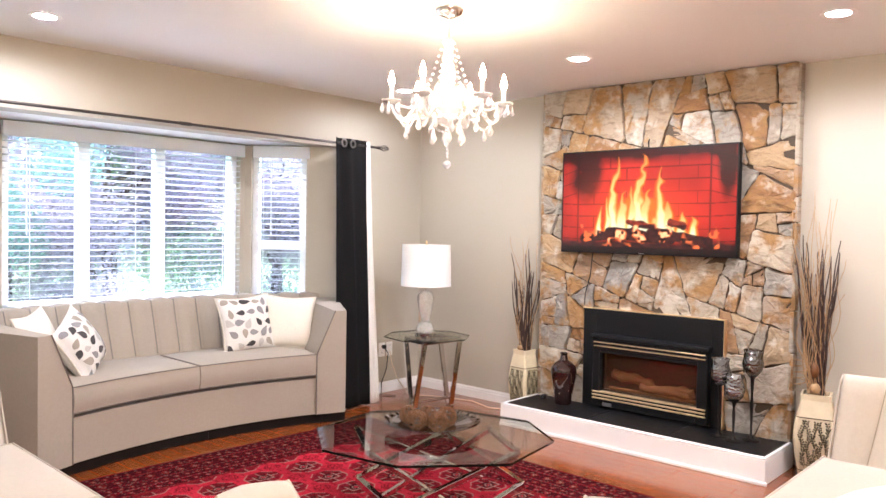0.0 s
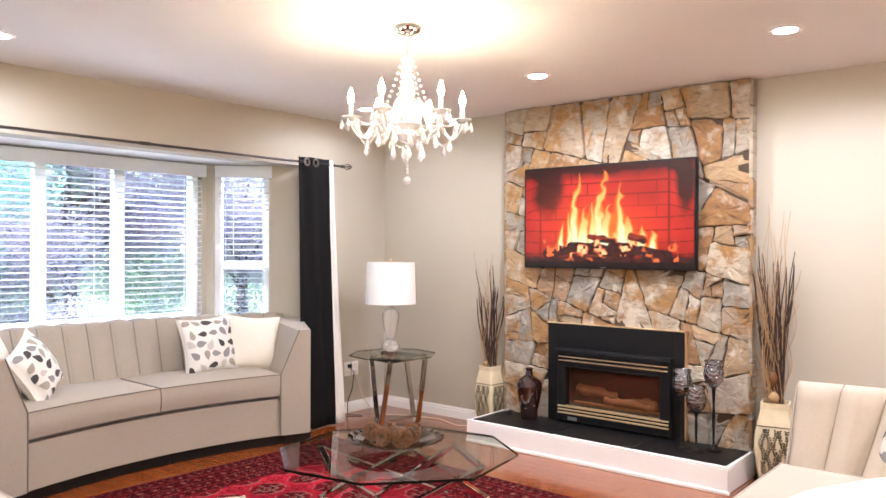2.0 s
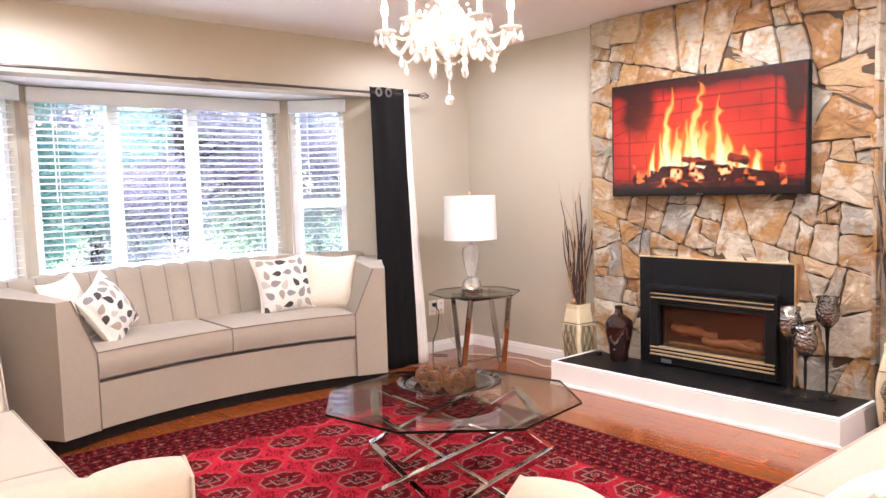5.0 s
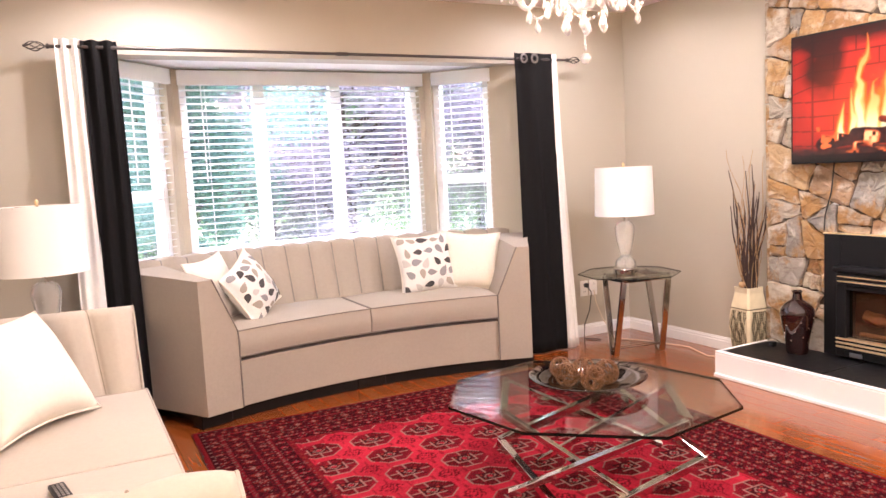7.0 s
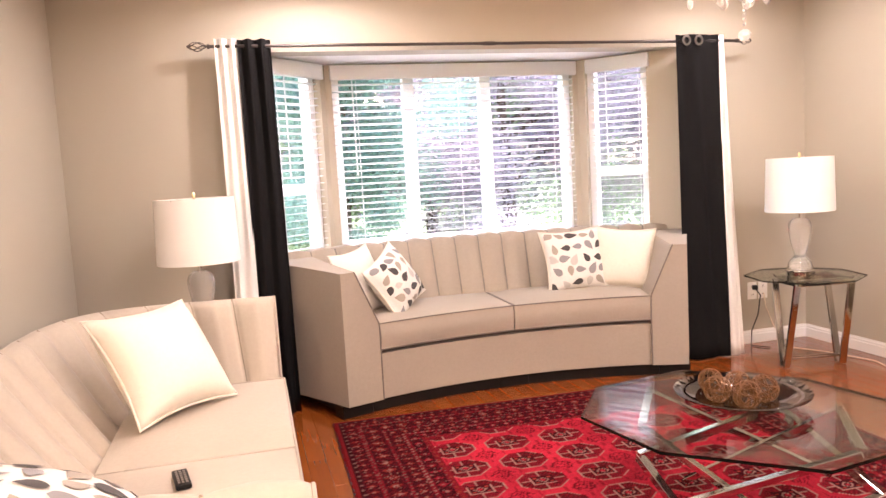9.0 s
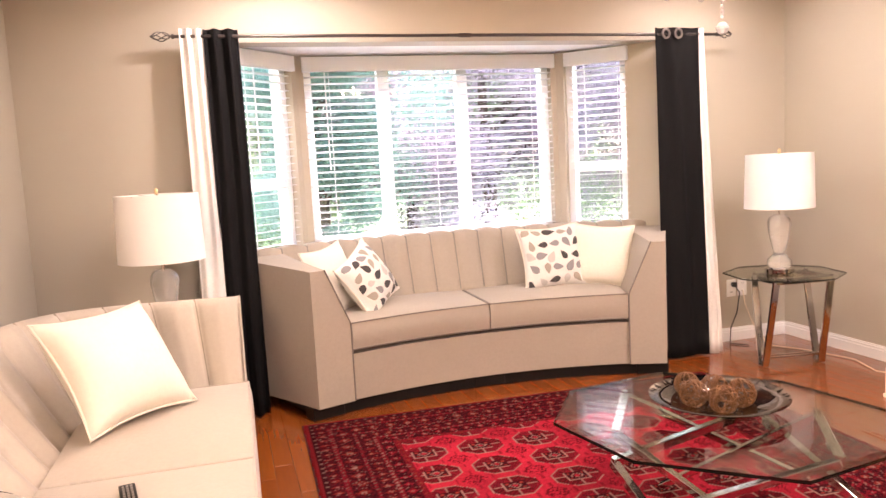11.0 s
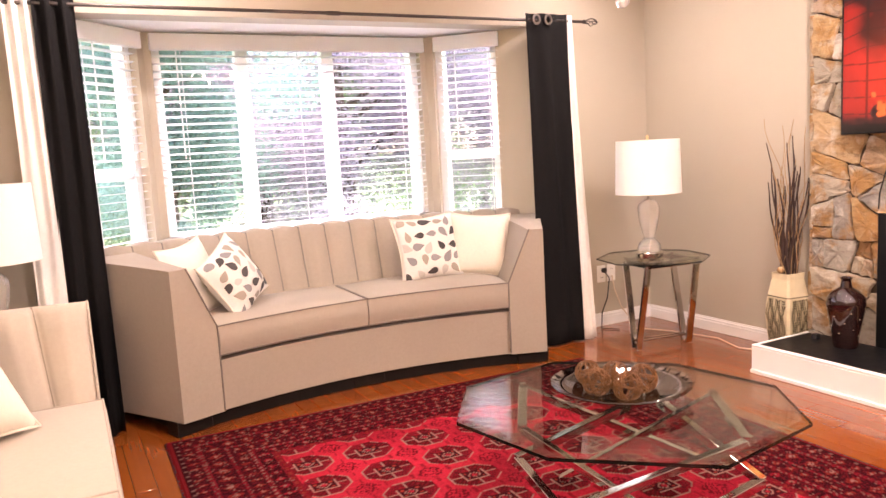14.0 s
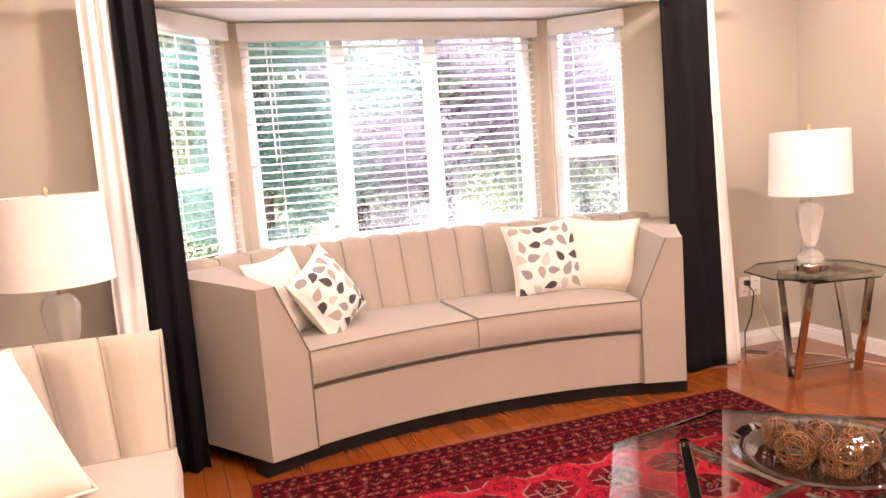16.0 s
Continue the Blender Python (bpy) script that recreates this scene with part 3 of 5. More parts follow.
def curved_sofa():
    """Annular sofa: concave front, radiating slanted arms, channelled back."""
    s = thing("curved_sofa", "dove-grey upholstered curved sofa with channel-tufted back in the bay", "sofa", pose(2.592, 5.09, 0, 0, 0, -1.1))
    A, AI, AT = radians(22.0), radians(17.5), radians(20.3)
    RF, RI, RT, RO = 2.665, 3.20, 3.31, 3.41
    SEAT, BASE, LEG = 0.483, 0.328, 0.072

    def rail(u, v, w):
        return polar(-AI + 2 * AI * u, RF + (RO - 0.05 - RF) * v, LEG + (BASE - 0.012 - LEG) * w)

    b = block(rail, 28, 1, 1)
    part("base", b, SOFA_F, s, smooth="auto")
    for sgn in (-1, 1):
        def arm(u, v, w, sgn=sgn):
            z = LEG + w * (0.775 + 0.035 * v - LEG)
            up = max(0.0, (z - SEAT) / (0.79 - SEAT))
            inner = AI + (AT - AI) * up ** 0.9 - radians(1.1) * v * up
            th = inner + (A + radians(2.1) * v - inner) * u
            return polar(sgn * th, 2.648 + (3.27 - 2.648) * v, z)
        bm = block(arm, 1, 8, 10)
        bmesh.ops.bevel(bm, geom=[e for e in bm.edges if e.is_manifold and e.calc_face_angle() > 0.9], offset=0.018, segments=4, affect="EDGES")
        part("arm", bm, SOFA_F, s, smooth="auto")
        z0 = [(AI, LEG + 0.005), (AI, SEAT), (AT, 0.778)]
        part("piping", tube([polar(sgn * t, 2.646, z) for t, z in z0], 0.004, 6), PIPE_F, s)
    n = 16

    def back(u, v, w):
        th = -A + 0.002 + (2 * A - 0.004) * u
        z = 0.30 + (0.83 - 0.30) * w
        lean = RI + (RT - RI) * max(0.0, (z - SEAT) / (0.83 - SEAT))
        ch = groove(n * u)
        inner = lean - 0.034 * ch * (1 if v == 0 else 0)
        top = 0.018 * ch * (w == 1)
        return polar(th, inner + (RO - inner) * v, z + top)
    bm = block(back, n * 10, 2, 10)
    part("backrest", bm, SOFA_F, s, "channel-tufted curved backrest", True)
    # dark tubes along the seams stand in for crease shade
    for i in range(1, n):
        th = -A + 0.002 + (2 * A - 0.004) * i / n
        part("seam", tube([polar(th, RI + (RT - RI) * k / 8 - 0.003, SEAT + 0.01 + (0.825 - SEAT) * k / 8) for k in range(9)] + [polar(th, RO - 0.03, 0.834)], 0.0035, 6), CREASE_SHADE_F, s)
    part("back_shell", block(lambda u, v, w: polar(-A + 2 * A * u, RO - 0.02 + 0.03 * v, LEG + (0.82 - LEG) * w), 24, 1, 1), SOFA_F, s, smooth="auto")
    for a, c in ((-AI + 0.002, -0.0012), (0.0012, AI - 0.002)):
        def cush(u, v, w, a=a, c=c):
            uu, vv = 2 * u - 1, 2 * v - 1
            crown = 0.024 * (1 - uu ** 4) * (1 - vv ** 4)
            rnd = 0.012 * (1 - 4 * (w - 0.5) ** 2)
            r = RF - 0.012 + (RI + 0.01 - RF) * v - (rnd if v == 0 else 0)
            return polar(a + (c - a) * u, r, BASE + 0.012 + (SEAT - BASE - 0.012) * w + (crown if w == 1 else 0))
        bm = block(cush, 16, 10, 4)
        cu = part("seat_cushion", bm, SOFA_F, s, smooth="auto")
        for z in (SEAT, BASE + 0.014):
            part("piping", tube([polar(a + (c - a) * k / 16, RF - 0.014, z) for k in range(17)], 0.0036, 6), PIPE_F, cu)
        part("piping", tube([polar(a if a > -0.1 else c, RF - 0.014 + k * 0.05, SEAT + 0.003) for k in range(11)], 0.004, 6), PIPE_F, cu)
    # dark base edge, run on across the middle in place of the gap's shadow
    part("plinth", block(lambda u, v, w: polar(-A + 0.012 + 2 * (A - 0.012) * u, 2.70 + 0.68 * v, 0.001 + (LEG - 0.001) * w), 24, 1, 1), DARK_WOOD, s, "dark recessed filler standing in for the shadow under the sofa")
    for th, r in ((-20.4, 2.735), (20.4, 2.735), (0, 2.745)):
        p = polar(radians(th), r, 0)
        bm = box(-0.09, 0.09, -0.05, 0.05, 0, LEG, 0.004)
        bmesh.ops.transform(bm, matrix=Matrix.Translation(p) @ Matrix.Rotation(-radians(th), 4, "Z"), verts=bm.verts)
        part("leg", bm, DARK_WOOD, s, "dark stained block leg")
    return s


def ring(a, b, n, u):
    """Point of a half super-ellipse, evenly spread; u from 0 to 1."""
    return RINGS[(a, b, n)](u)


RINGS = {}


def make_ring(a, b, n):
    t = np.linspace(0, math.pi, 600)
    x = -a * np.sign(np.cos(t)) * np.abs(np.cos(t)) ** (2 / n)
    y = b * np.abs(np.sin(t)) ** (2 / n)
    s = np.r_[0, np.cumsum(np.hypot(np.diff(x), np.diff(y)))]
    s /= s[-1]
    RINGS[(a, b, n)] = lambda u: Vector((float(np.interp(u, s, x)), float(np.interp(u, s, y)), 0))


for key in ((1.02, 0.86, 4.5), (0.83, 0.55, 4.5), (1.10, 0.94, 5.0)):
    make_ring(*key)


def loveseat():
    """Barrel loveseat: one channelled shell round the seat, at z up, front at y = 0."""
    s = thing("loveseat", "oatmeal upholstered barrel loveseat with channel-tufted inside back", "sofa", group="pair of loveseats")
    BASE, SEAT, TOP, LEG, n = 0.30, 0.455, 0.742, 0.07, 19

    def inner(u, w):
        p = ring(0.83, 0.55, 4.5, u).lerp(ring(1.02, 0.86, 4.5, u), w ** 0.9)
        q = ring(0.83, 0.55, 4.5, min(1, u + 0.01)) - ring(0.83, 0.55, 4.5, max(0, u - 0.01))
        nrm = Vector((q.y, -q.x, 0)).normalized()
        ch = groove(n * u)
        return p + nrm * 0.040 * ch, ch

    def shell(u, v, w):
        p, ch = inner(u, w)
        o = ring(1.10, 0.94, 5.0, u)
        q = p.lerp(o, v)
        z = 0.36 + (TOP - 0.36) * w
        if w == 1:
            z += 0.026 * math.sin(math.pi * v) + 0.006 * ch * (1 - v)
        q.z = z + 0.02 * math.sin(math.pi * u) * w
        return q
    part("backrest", block(shell, n * 12, 4, 8), LOVE_F, s, "channel-tufted barrel backrest", True)
    # crease shade of each channel, laid in as a darker tube
    for i in range(1, n):
        u = i / n
        pts = []
        for k in range(9):
            c, _ = inner(u, k / 8)
            c.z = 0.36 + (TOP - 0.36) * k / 8 + 0.02 * math.sin(math.pi * u) * k / 8
            pts.append(c)
        o = pts[-1].lerp(ring(1.10, 0.94, 5.0, u), 0.4)
        o.z = pts[-1].z + 0.025
        part("seam", tube(pts + [o], 0.0038, 6), CREASE_SHADE_L, s)

    def outer(u, v, w):
        p = ring(1.10, 0.94, 5.0, u)
        k = ring(0.83, 0.55, 4.5, u)
        q = p.lerp(k, 0.9 * v)
        q.z = LEG + (0.375 - LEG) * w
        return q
    part("base_shell", block(outer, 60, 1, 1), LOVE_F, s, smooth="auto")
    part("front_rail", box(-0.84, 0.84, 0.012, 0.5, LEG, BASE, 0.012, 2), LOVE_F, s, smooth="auto")
    for sgn in (-1, 1):
        pts = [(sgn * 0.835, -0.004, LEG + 0.02), (sgn * 0.835, -0.004, 0.38), (sgn * 1.02, -0.004, TOP), (sgn * 1.06, -0.004, TOP + 0.024), (sgn * 1.10, -0.004, TOP - 0.005), (sgn * 1.10, -0.004, LEG + 0.02)]
        part("piping", tube(pts, 0.005, 6), PIPE_L, s)
    for a, c in ((-0.835, -0.002), (0.002, 0.835)):
        def cush(u, v, w, a=a, c=c):
            uu, vv = 2 * u - 1, 2 * v - 1
            crown = 0.028 * (1 - uu ** 4) * (1 - vv ** 4)
            y = -0.015 + 0.60 * v - (0.012 * (1 - 4 * (w - 0.5) ** 2) if v == 0 else 0)
            return Vector((a + (c - a) * u, y, BASE + 0.006 + (SEAT - BASE - 0.006) * w + (crown if w == 1 else 0)))
        cu = part("seat_cushion", block(cush, 14, 10, 4), LOVE_F, s, smooth="auto")
        part("piping", tube([(a, 0.5, SEAT), (a, -0.015, SEAT), (c, -0.015, SEAT), (c, 0.5, SEAT)], 0.005, 6), PIPE_L, cu)
        part("piping", tube([(a, -0.015, BASE + 0.01), (c, -0.015, BASE + 0.01)], 0.005, 6), PIPE_L, cu)
    for x, y in ((-0.95, 0.08), (0.95, 0.08), (-0.8, 0.78), (0.8, 0.78)):
        part("leg", box(x - 0.05, x + 0.05, y - 0.05, y + 0.05, 0, LEG, 0.004), DARK_WOOD, s, "dark stained block leg")
    return s


def pillow(name, label, m, size, puff, mat, prints=False, seed=0):
    """A knife-edge cushion in its local x-z plane, y through it."""
    s = thing(name, label, "pillow", m)
    h = size / 2

    def depth(x, z):
        a, b = min(1, abs(x) / h), min(1, abs(z) / h)
        return puff * max(0.0, (1 - a ** 2.4)) ** 0.55 * max(0.0, (1 - b ** 2.4)) ** 0.55

    def place(u, v, side):
        x, z = (2 * u - 1) * h, (2 * v - 1) * h
        k = 1 - 0.12 * (1 - (x / h) ** 2) * abs(z / h) ** 2
        k2 = 1 - 0.12 * (1 - (z / h) ** 2) * abs(x / h) ** 2
        wr = 0.004 * math.sin(19 * x + 7 * seed) * math.sin(13 * z + seed)
        return Vector((x * k2, side * (depth(x, z) + wr * (depth(x, z) > 0.01)), z * k))

    bm = block(lambda u, v, w: place(u, v, 1 if w else -1) if 0 < u < 1 and 0 < v < 1 else place(u, v, 0.04 if w else -0.04), 22, 22, 1)
    body = part("cover", bm, mat, s, smooth=True)
    pts = [place(u, v, 0) for u, v in [(k / 14, 0) for k in range(14)] + [(1, k / 14) for k in range(14)] + [(1 - k / 14, 1) for k in range(14)] + [(0, 1 - k / 14) for k in range(14)]]
    part("piping", tube(pts, 0.005, 6, closed=True), mat if not prints else CREAM_F, s)
    if prints:
        rnd = random.Random(seed)
        cols = {k: bmesh.new() for k in range(4)}
        for side in (-1, 1):
            n = 5
            for i in range(n):
                for j in range(n):
                    cx = (i + 0.5 + (0.5 if j % 2 else 0) * 0.7 - 0.2) / n * 2 - 1
                    cz = (j + 0.5) / n * 2 - 1
                    cx += rnd.uniform(-0.05, 0.05)
                    cz += rnd.uniform(-0.05, 0.05)
                    ang = math.pi * (i + 2 * j) / 3 + rnd.choice((0.5, 1.2, 1.9, -0.6)) + rnd.uniform(-0.3, 0.3)
                    k = rnd.uniform(0.8, 1.1)
                    ln, wd = size * 0.100 * k, size * 0.058 * k
                    own = cols[rnd.choice((0, 0, 1, 1, 2, 2, 3))]
                    rows = []
                    for a in range(9):
                        t = a / 8
                        half = wd * math.sin(math.pi * t ** 0.66) + 0.0004
                        row = []
                        for q in (-1, 0, 1):
                            lx, lz = (t - 0.5) * 2 * ln, q * half
                            x = cx * h * 0.96 + lx * math.cos(ang) - lz * math.sin(ang)
                            z = cz * h * 0.96 + lx * math.sin(ang) + lz * math.cos(ang)
                            x, z = max(-h * 0.93, min(h * 0.93, x)), max(-h * 0.93, min(h * 0.93, z))
                            p = place((x / h + 1) / 2, (z / h + 1) / 2, side)
                            p.y += side * 0.0035
                            row.append(own.verts.new(p))
                        rows.append(row)
                    for r0, r1 in zip(rows, rows[1:]):
                        for q in (0, 1):
                            own.faces.new((r0[q], r0[q + 1], r1[q + 1], r1[q]))
        for k, mt in ((0, LEAF_D), (1, LEAF_M), (2, LEAF_L), (3, LEAF_P2)):
            part("leaf_print", cols[k], mt, body, ("charcoal", "mid-grey", "taupe", "pale grey")[k] + " printed leaves", True)["kind"] = "stuff"
    return s


curved_sofa()
seat = loveseat()
seat.matrix_world = pose(1.226, 3.565, 0, 0, 0, 89) @ Matrix.Diagonal((1, 0.957, 1, 1))
copy_thing(seat, pose(2.645, 1.955, 0, 0, 0, 180) @ Matrix.Diagonal((0.975, 1, 1, 1)))


def cushion_pose(x, y, z, yaw, lean, spin=0):
    """yaw: the way its front faces; lean: back from upright; spin in its plane."""
    return pose(x, y, z, 0, 0, yaw) @ pose(0, 0, 0, lean, 0, 0) @ pose(0, 0, 0, 0, spin, 0)


pillow("throw_pillow", "white cushion with grey and charcoal leaf print on the sofa", cushion_pose(3.115, 5.57, 0.672, -6, -17, -3), 0.40, 0.075, PRINT_F, True, 4)
pillow("throw_pillow", "plain cream cushion with a ruffled edge on the sofa", cushion_pose(3.41, 5.50, 0.668, -26, -16, 5), 0.39, 0.07, CREAM_F, False, 5)
pillow("throw_pillow", "white cushion with grey and charcoal leaf print on the sofa", cushion_pose(1.955, 5.48, 0.655, 41, -24, -24), 0.365, 0.09, PRINT_F, True, 9)
pillow("throw_pillow", "plain cream cushion on the sofa", cushion_pose(1.775, 5.54, 0.665, 48, -22, -4), 0.40, 0.065, CREAM_F, False, 2)
pillow("throw_pillow", "plain cream cushion leaning on the loveseat back", cushion_pose(0.83, 4.05, 0.665, 45, -36, 0), 0.425, 0.11, CREAM_F, False, 3)
pillow("throw_pillow", "white cushion with brown and charcoal leaf print on the loveseat", cushion_pose(0.72, 2.93, 0.60, 110, -62, 10), 0.44, 0.08, PRINT_F, True, 12)
pillow("throw_pillow", "plain cream cushion on the loveseat", cushion_pose(2.15, 1.50, 0.66, 150, -50, 0), 0.46, 0.085, CREAM_F, False, 6)
pillow("throw_pillow", "white cushion with grey leaf print on the loveseat", cushion_pose(3.45, 1.45, 0.67, 215, -25, 0), 0.44, 0.08, PRINT_F, True, 15)


# ---- rug ----
def rug():
    X0, X1, Y0, Y1 = -1.14, 1.14, -1.62, 1.62
    st = 0.0075
    nx, ny = int((X1 - X0) / st), int((Y1 - Y0) / st)
    x, y = np.meshgrid(np.linspace(X0, X1, nx), np.linspace(Y0, Y1, ny), indexing="ij")
    d = np.minimum(np.minimum(x - X0, X1 - x), np.minimum(y - Y0, Y1 - y))      # distance from the rim
    along = np.where(np.minimum(x - X0, X1 - x) < np.minimum(y - Y0, Y1 - y), y, x)
    red, deep, dark = np.array((0.44, 0.019, 0.036)), np.array((0.17, 0.007, 0.013)), np.array((0.030, 0.0018, 0.004))
    pale, rust = np.array((0.42, 0.24, 0.19)), np.array((0.20, 0.022, 0.015))
    col = np.zeros((nx, ny, 3)) + red
    rs = np.random.RandomState(4)
    blot = np.kron(rs.rand(nx // 24 + 1, ny // 24 + 1), np.ones((24, 24)))[:nx, :ny]
    for _ in range(3):
        blot = (blot + np.roll(blot, 9, 0) + np.roll(blot, -9, 0) + np.roll(blot, 9, 1) + np.roll(blot, -9, 1)) / 5
    col *= (0.50 + 0.95 * blot)[..., None]

    def put(mask, c, k=1.0):
        col[mask] = col[mask] * (1 - k) + np.asarray(c) * k

    # guls in staggered rows
    px, py = 0.262, 0.226
    for shift, big in ((0, True), (1, False)):
        gx = (x / px + 0.5 * shift) % 1 - 0.5
        gy = (y / py + 0.5 * shift) % 1 - 0.5
        ax, ay = np.abs(gx) * px, np.abs(gy) * py
        if big:
            r = np.maximum(np.maximum(ax, ay * 1.15), (ax + ay * 1.1) / 1.36)
            quarter = (gx * gy) > 0
            put(r < 0.100, np.where(quarter[..., None], deep * 0.55, deep * 1.25)[r < 0.100])
            put((r < 0.086) & (r > 0.058) & ((np.abs(ax - ay) % 0.022) < 0.007), np.where(quarter[..., None], deep, dark * 2.2)[(r < 0.086) & (r > 0.058) & ((np.abs(ax - ay) % 0.022) < 0.007)])
            put((r < 0.103) & (r > 0.098), pale * 0.75)
            inner = np.maximum(ax * 0.95, ay * 1.25)
            put(inner < 0.044, dark * 1.6), put((inner < 0.047) & (inner > 0.042), pale * 0.8)
            put((ax < 0.0038) & (ay < 0.082) & (ay > 0.034) | (ay < 0.0038) & (ax < 0.092) & (ax > 0.044), pale * 0.7)
            put((ax + ay * 1.2 < 0.030) & (ax + ay * 1.2 > 0.022), pale * 0.7), put((ax + ay) < 0.014, red * 0.8)
            put((np.abs(ax - 0.030) < 0.006) & (np.abs(ay - 0.020) < 0.006), rust * 1.5)
        else:
            r = ax + ay
            put((r < 0.058) & (r > 0.052) & ((ax % 0.012) < 0.008), deep * 0.8, 0.8)
            for ox, oy in ((0, 0), (0.034, 0), (0, 0.030), (0.024, 0.022)):
                o = (ax - ox) ** 2 + (ay - oy) ** 2
                put((o < 0.0125 ** 2) & (o > 0.0075 ** 2), deep * 0.8)
            put((np.abs(ax - 0.075) < 0.006) & (ay < 0.020) | (ax < 0.006) & (np.abs(ay - 0.075) < 0.016), deep, 0.7)
    # borders from the rim inwards
    put(d < 0.42, dark * 1.3)

    def band(a, b, base, motif, every, size, c2=None):
        m = (d >= a) & (d < b)
        put(m, base)
        t = (along % every) / every - 0.5
        w = (d - (a + b) / 2) / (b - a)
        g = m & ((np.abs(t) * every) / size + np.abs(w) * 2.2 < 1)
        put(g, motif)
        if c2 is not None:
            put(m & ((np.abs(t) * every) / size + np.abs(w) * 2.2 < 0.45), c2)

    band(0.030, 0.052, dark, pale * 0.35, 0.05, 0.012)
    band(0.052, 0.105, dark * 1.3, rust, 0.060, 0.016, pale * 0.55)
    band(0.110, 0.130, deep, pale * 0.3, 0.030, 0.007)
    band(0.135, 0.215, dark * 1.1, rust * 0.9, 0.085, 0.026, pale * 0.6)
    band(0.220, 0.240, deep, pale * 0.3, 0.030, 0.007)
    band(0.245, 0.300, dark * 1.3, rust, 0.060, 0.016, pale * 0.55)
    band(0.305, 0.325, deep, pale * 0.5, 0.030, 0.008)
    band(0.330, 0.385, dark, deep * 1.4, 0.070, 0.018, pale * 0.5)
    band(0.390, 0.415, deep, rust, 0.05, 0.014)
    col *= (0.82 + 0.36 * rs.rand(nx, ny))[..., None]
    speck = rs.rand(nx, ny)
    put((d > 0.05) & (d < 0.40) & (speck > 0.955), pale * 0.42)
    put((d > 0.05) & (d < 0.40) & (speck < 0.30), deep * 0.6)
    put(d < 0.028, np.array((0.17, 0.009, 0.011)))
    z = 0.011 - 0.004 * (d < 0.008) + 0.0008 * (rs.rand(nx, ny) - 0.5)
    verts = np.stack([x, y, z], -1).reshape(-1, 3)
    idx = np.arange(nx * ny).reshape(nx, ny)
    quads = np.stack([idx[:-1, :-1], idx[1:, :-1], idx[1:, 1:], idx[:-1, 1:]], -1).reshape(-1, 4)
    me = bpy.data.meshes.new("rug")
    me.from_pydata(verts.tolist(), [], quads.tolist())
    a = me.color_attributes.new("paint", "FLOAT_COLOR", "POINT")
    a.data.foreach_set("color", np.concatenate([col.reshape(-1, 3), np.ones((nx * ny, 1))], 1).astype(np.float32).ravel())
    me.materials.append(RUG)
    ob = new("area_rug", me)
    tagged(ob, "crimson oriental wool rug with octagon medallions and dark borders", "rug")
    ob.matrix_world = pose(2.60, 3.44, 0, 0, 0, -1.6)
    part("rug_backing", box(X0, X1, Y0, Y1, 0.0, 0.007), BLACK, ob)


rug()


# ---- tables ----
def octagon(ang, rad):
    pts = [(r * math.cos(radians(a)), r * math.sin(radians(a))) for a, r in zip(ang, rad)]
    return pts + [(-x, -y) for x, y in pts]


def glass_top(parent, poly, z0, z1, bevel):
    k = 1 - bevel
    top = [(x * k, y * k) for x, y in poly]
    bm = bmesh.new()
    a = [bm.verts.new((x, y, z1)) for x, y in top]
    b = [bm.verts.new((x, y, z0 + (z1 - z0) * 0.6)) for x, y in poly]
    c = [bm.verts.new((x, y, z0)) for x, y in poly]
    n = len(poly)
    bm.faces.new(a), bm.faces.new(c[::-1])
    for i in range(n):
        bm.faces.new((b[i], b[(i + 1) % n], a[(i + 1) % n], a[i]))
        bm.faces.new((c[i], c[(i + 1) % n], b[(i + 1) % n], b[i]))
    top = part("glass_top", bm, TABLE_GLASS, parent, "clear octagonal glass")
    top.data.materials.append(GLASS_EDGE)
    for p in top.data.polygons:
        if abs(p.normal.z) < 0.3:
            p.material_index = 1
    return top


ct = thing("coffee_table", "octagonal clear glass coffee table with crossed chrome legs on the rug", "table", pose(2.745, 3.462, 0.011))
glass_top(ct, octagon((125, 162, 206, 259), (0.56, 0.55, 0.50, 0.535)), 0.371, 0.389, 0.045)
# two crossing frames under the four pads, and a tilted square frame through them
TOPC = [Vector(c) for c in ((-0.35, 0.06, 0.352), (0.12, -0.40, 0.352), (0.35, -0.06, 0.352), (-0.12, 0.40, 0.352))]
LOWC = [Vector(c) for c in ((-0.39, -0.02, 0.080), (0.03, -0.31, 0.012), (0.39, 0.02, 0.080), (-0.03, 0.31, 0.012))]
RING = [Vector(c) for c in ((-0.28, 0.21, 0.185), (-0.275, -0.245, 0.015), (0.32, -0.285, 0.135), (0.28, 0.17, 0.305))]
for p, q in ((1, 0), (2, 3), (0, 1), (3, 2)):
    part("leg_bar", bar(LOWC[q], TOPC[p], 0.034, 0.022), CHROME, ct)
for p, q in ((1, 2), (3, 0)):
    part("top_bar", bar(TOPC[p], TOPC[q], 0.030, 0.022), CHROME, ct)
for p, q in zip(RING, RING[1:] + RING[:1]):
    part("ring_bar", bar(p, q, 0.030, 0.030), CHROME, ct)
for c in TOPC:
    part("glass_pad", lathe([(0, 0), (0.014, 0), (0.014, 0.008), (0, 0.008)], 12, m=Matrix.Translation((c.x, c.y, 0.3625))), CHROME, ct)
TD, TP = Vector((0.987, -0.16, 0)), Vector((0.16, 0.987, 0))
et = thing("end_table", "small octagonal glass end table on angled chrome legs in the corner", "table", pose(4.34, 4.95, 0))
glass_top(et, [(x - 0.045, y + 0.015) for x, y in octagon((10, 55, 100, 145), (0.33,) * 4)], 0.538, 0.55, 0.05)
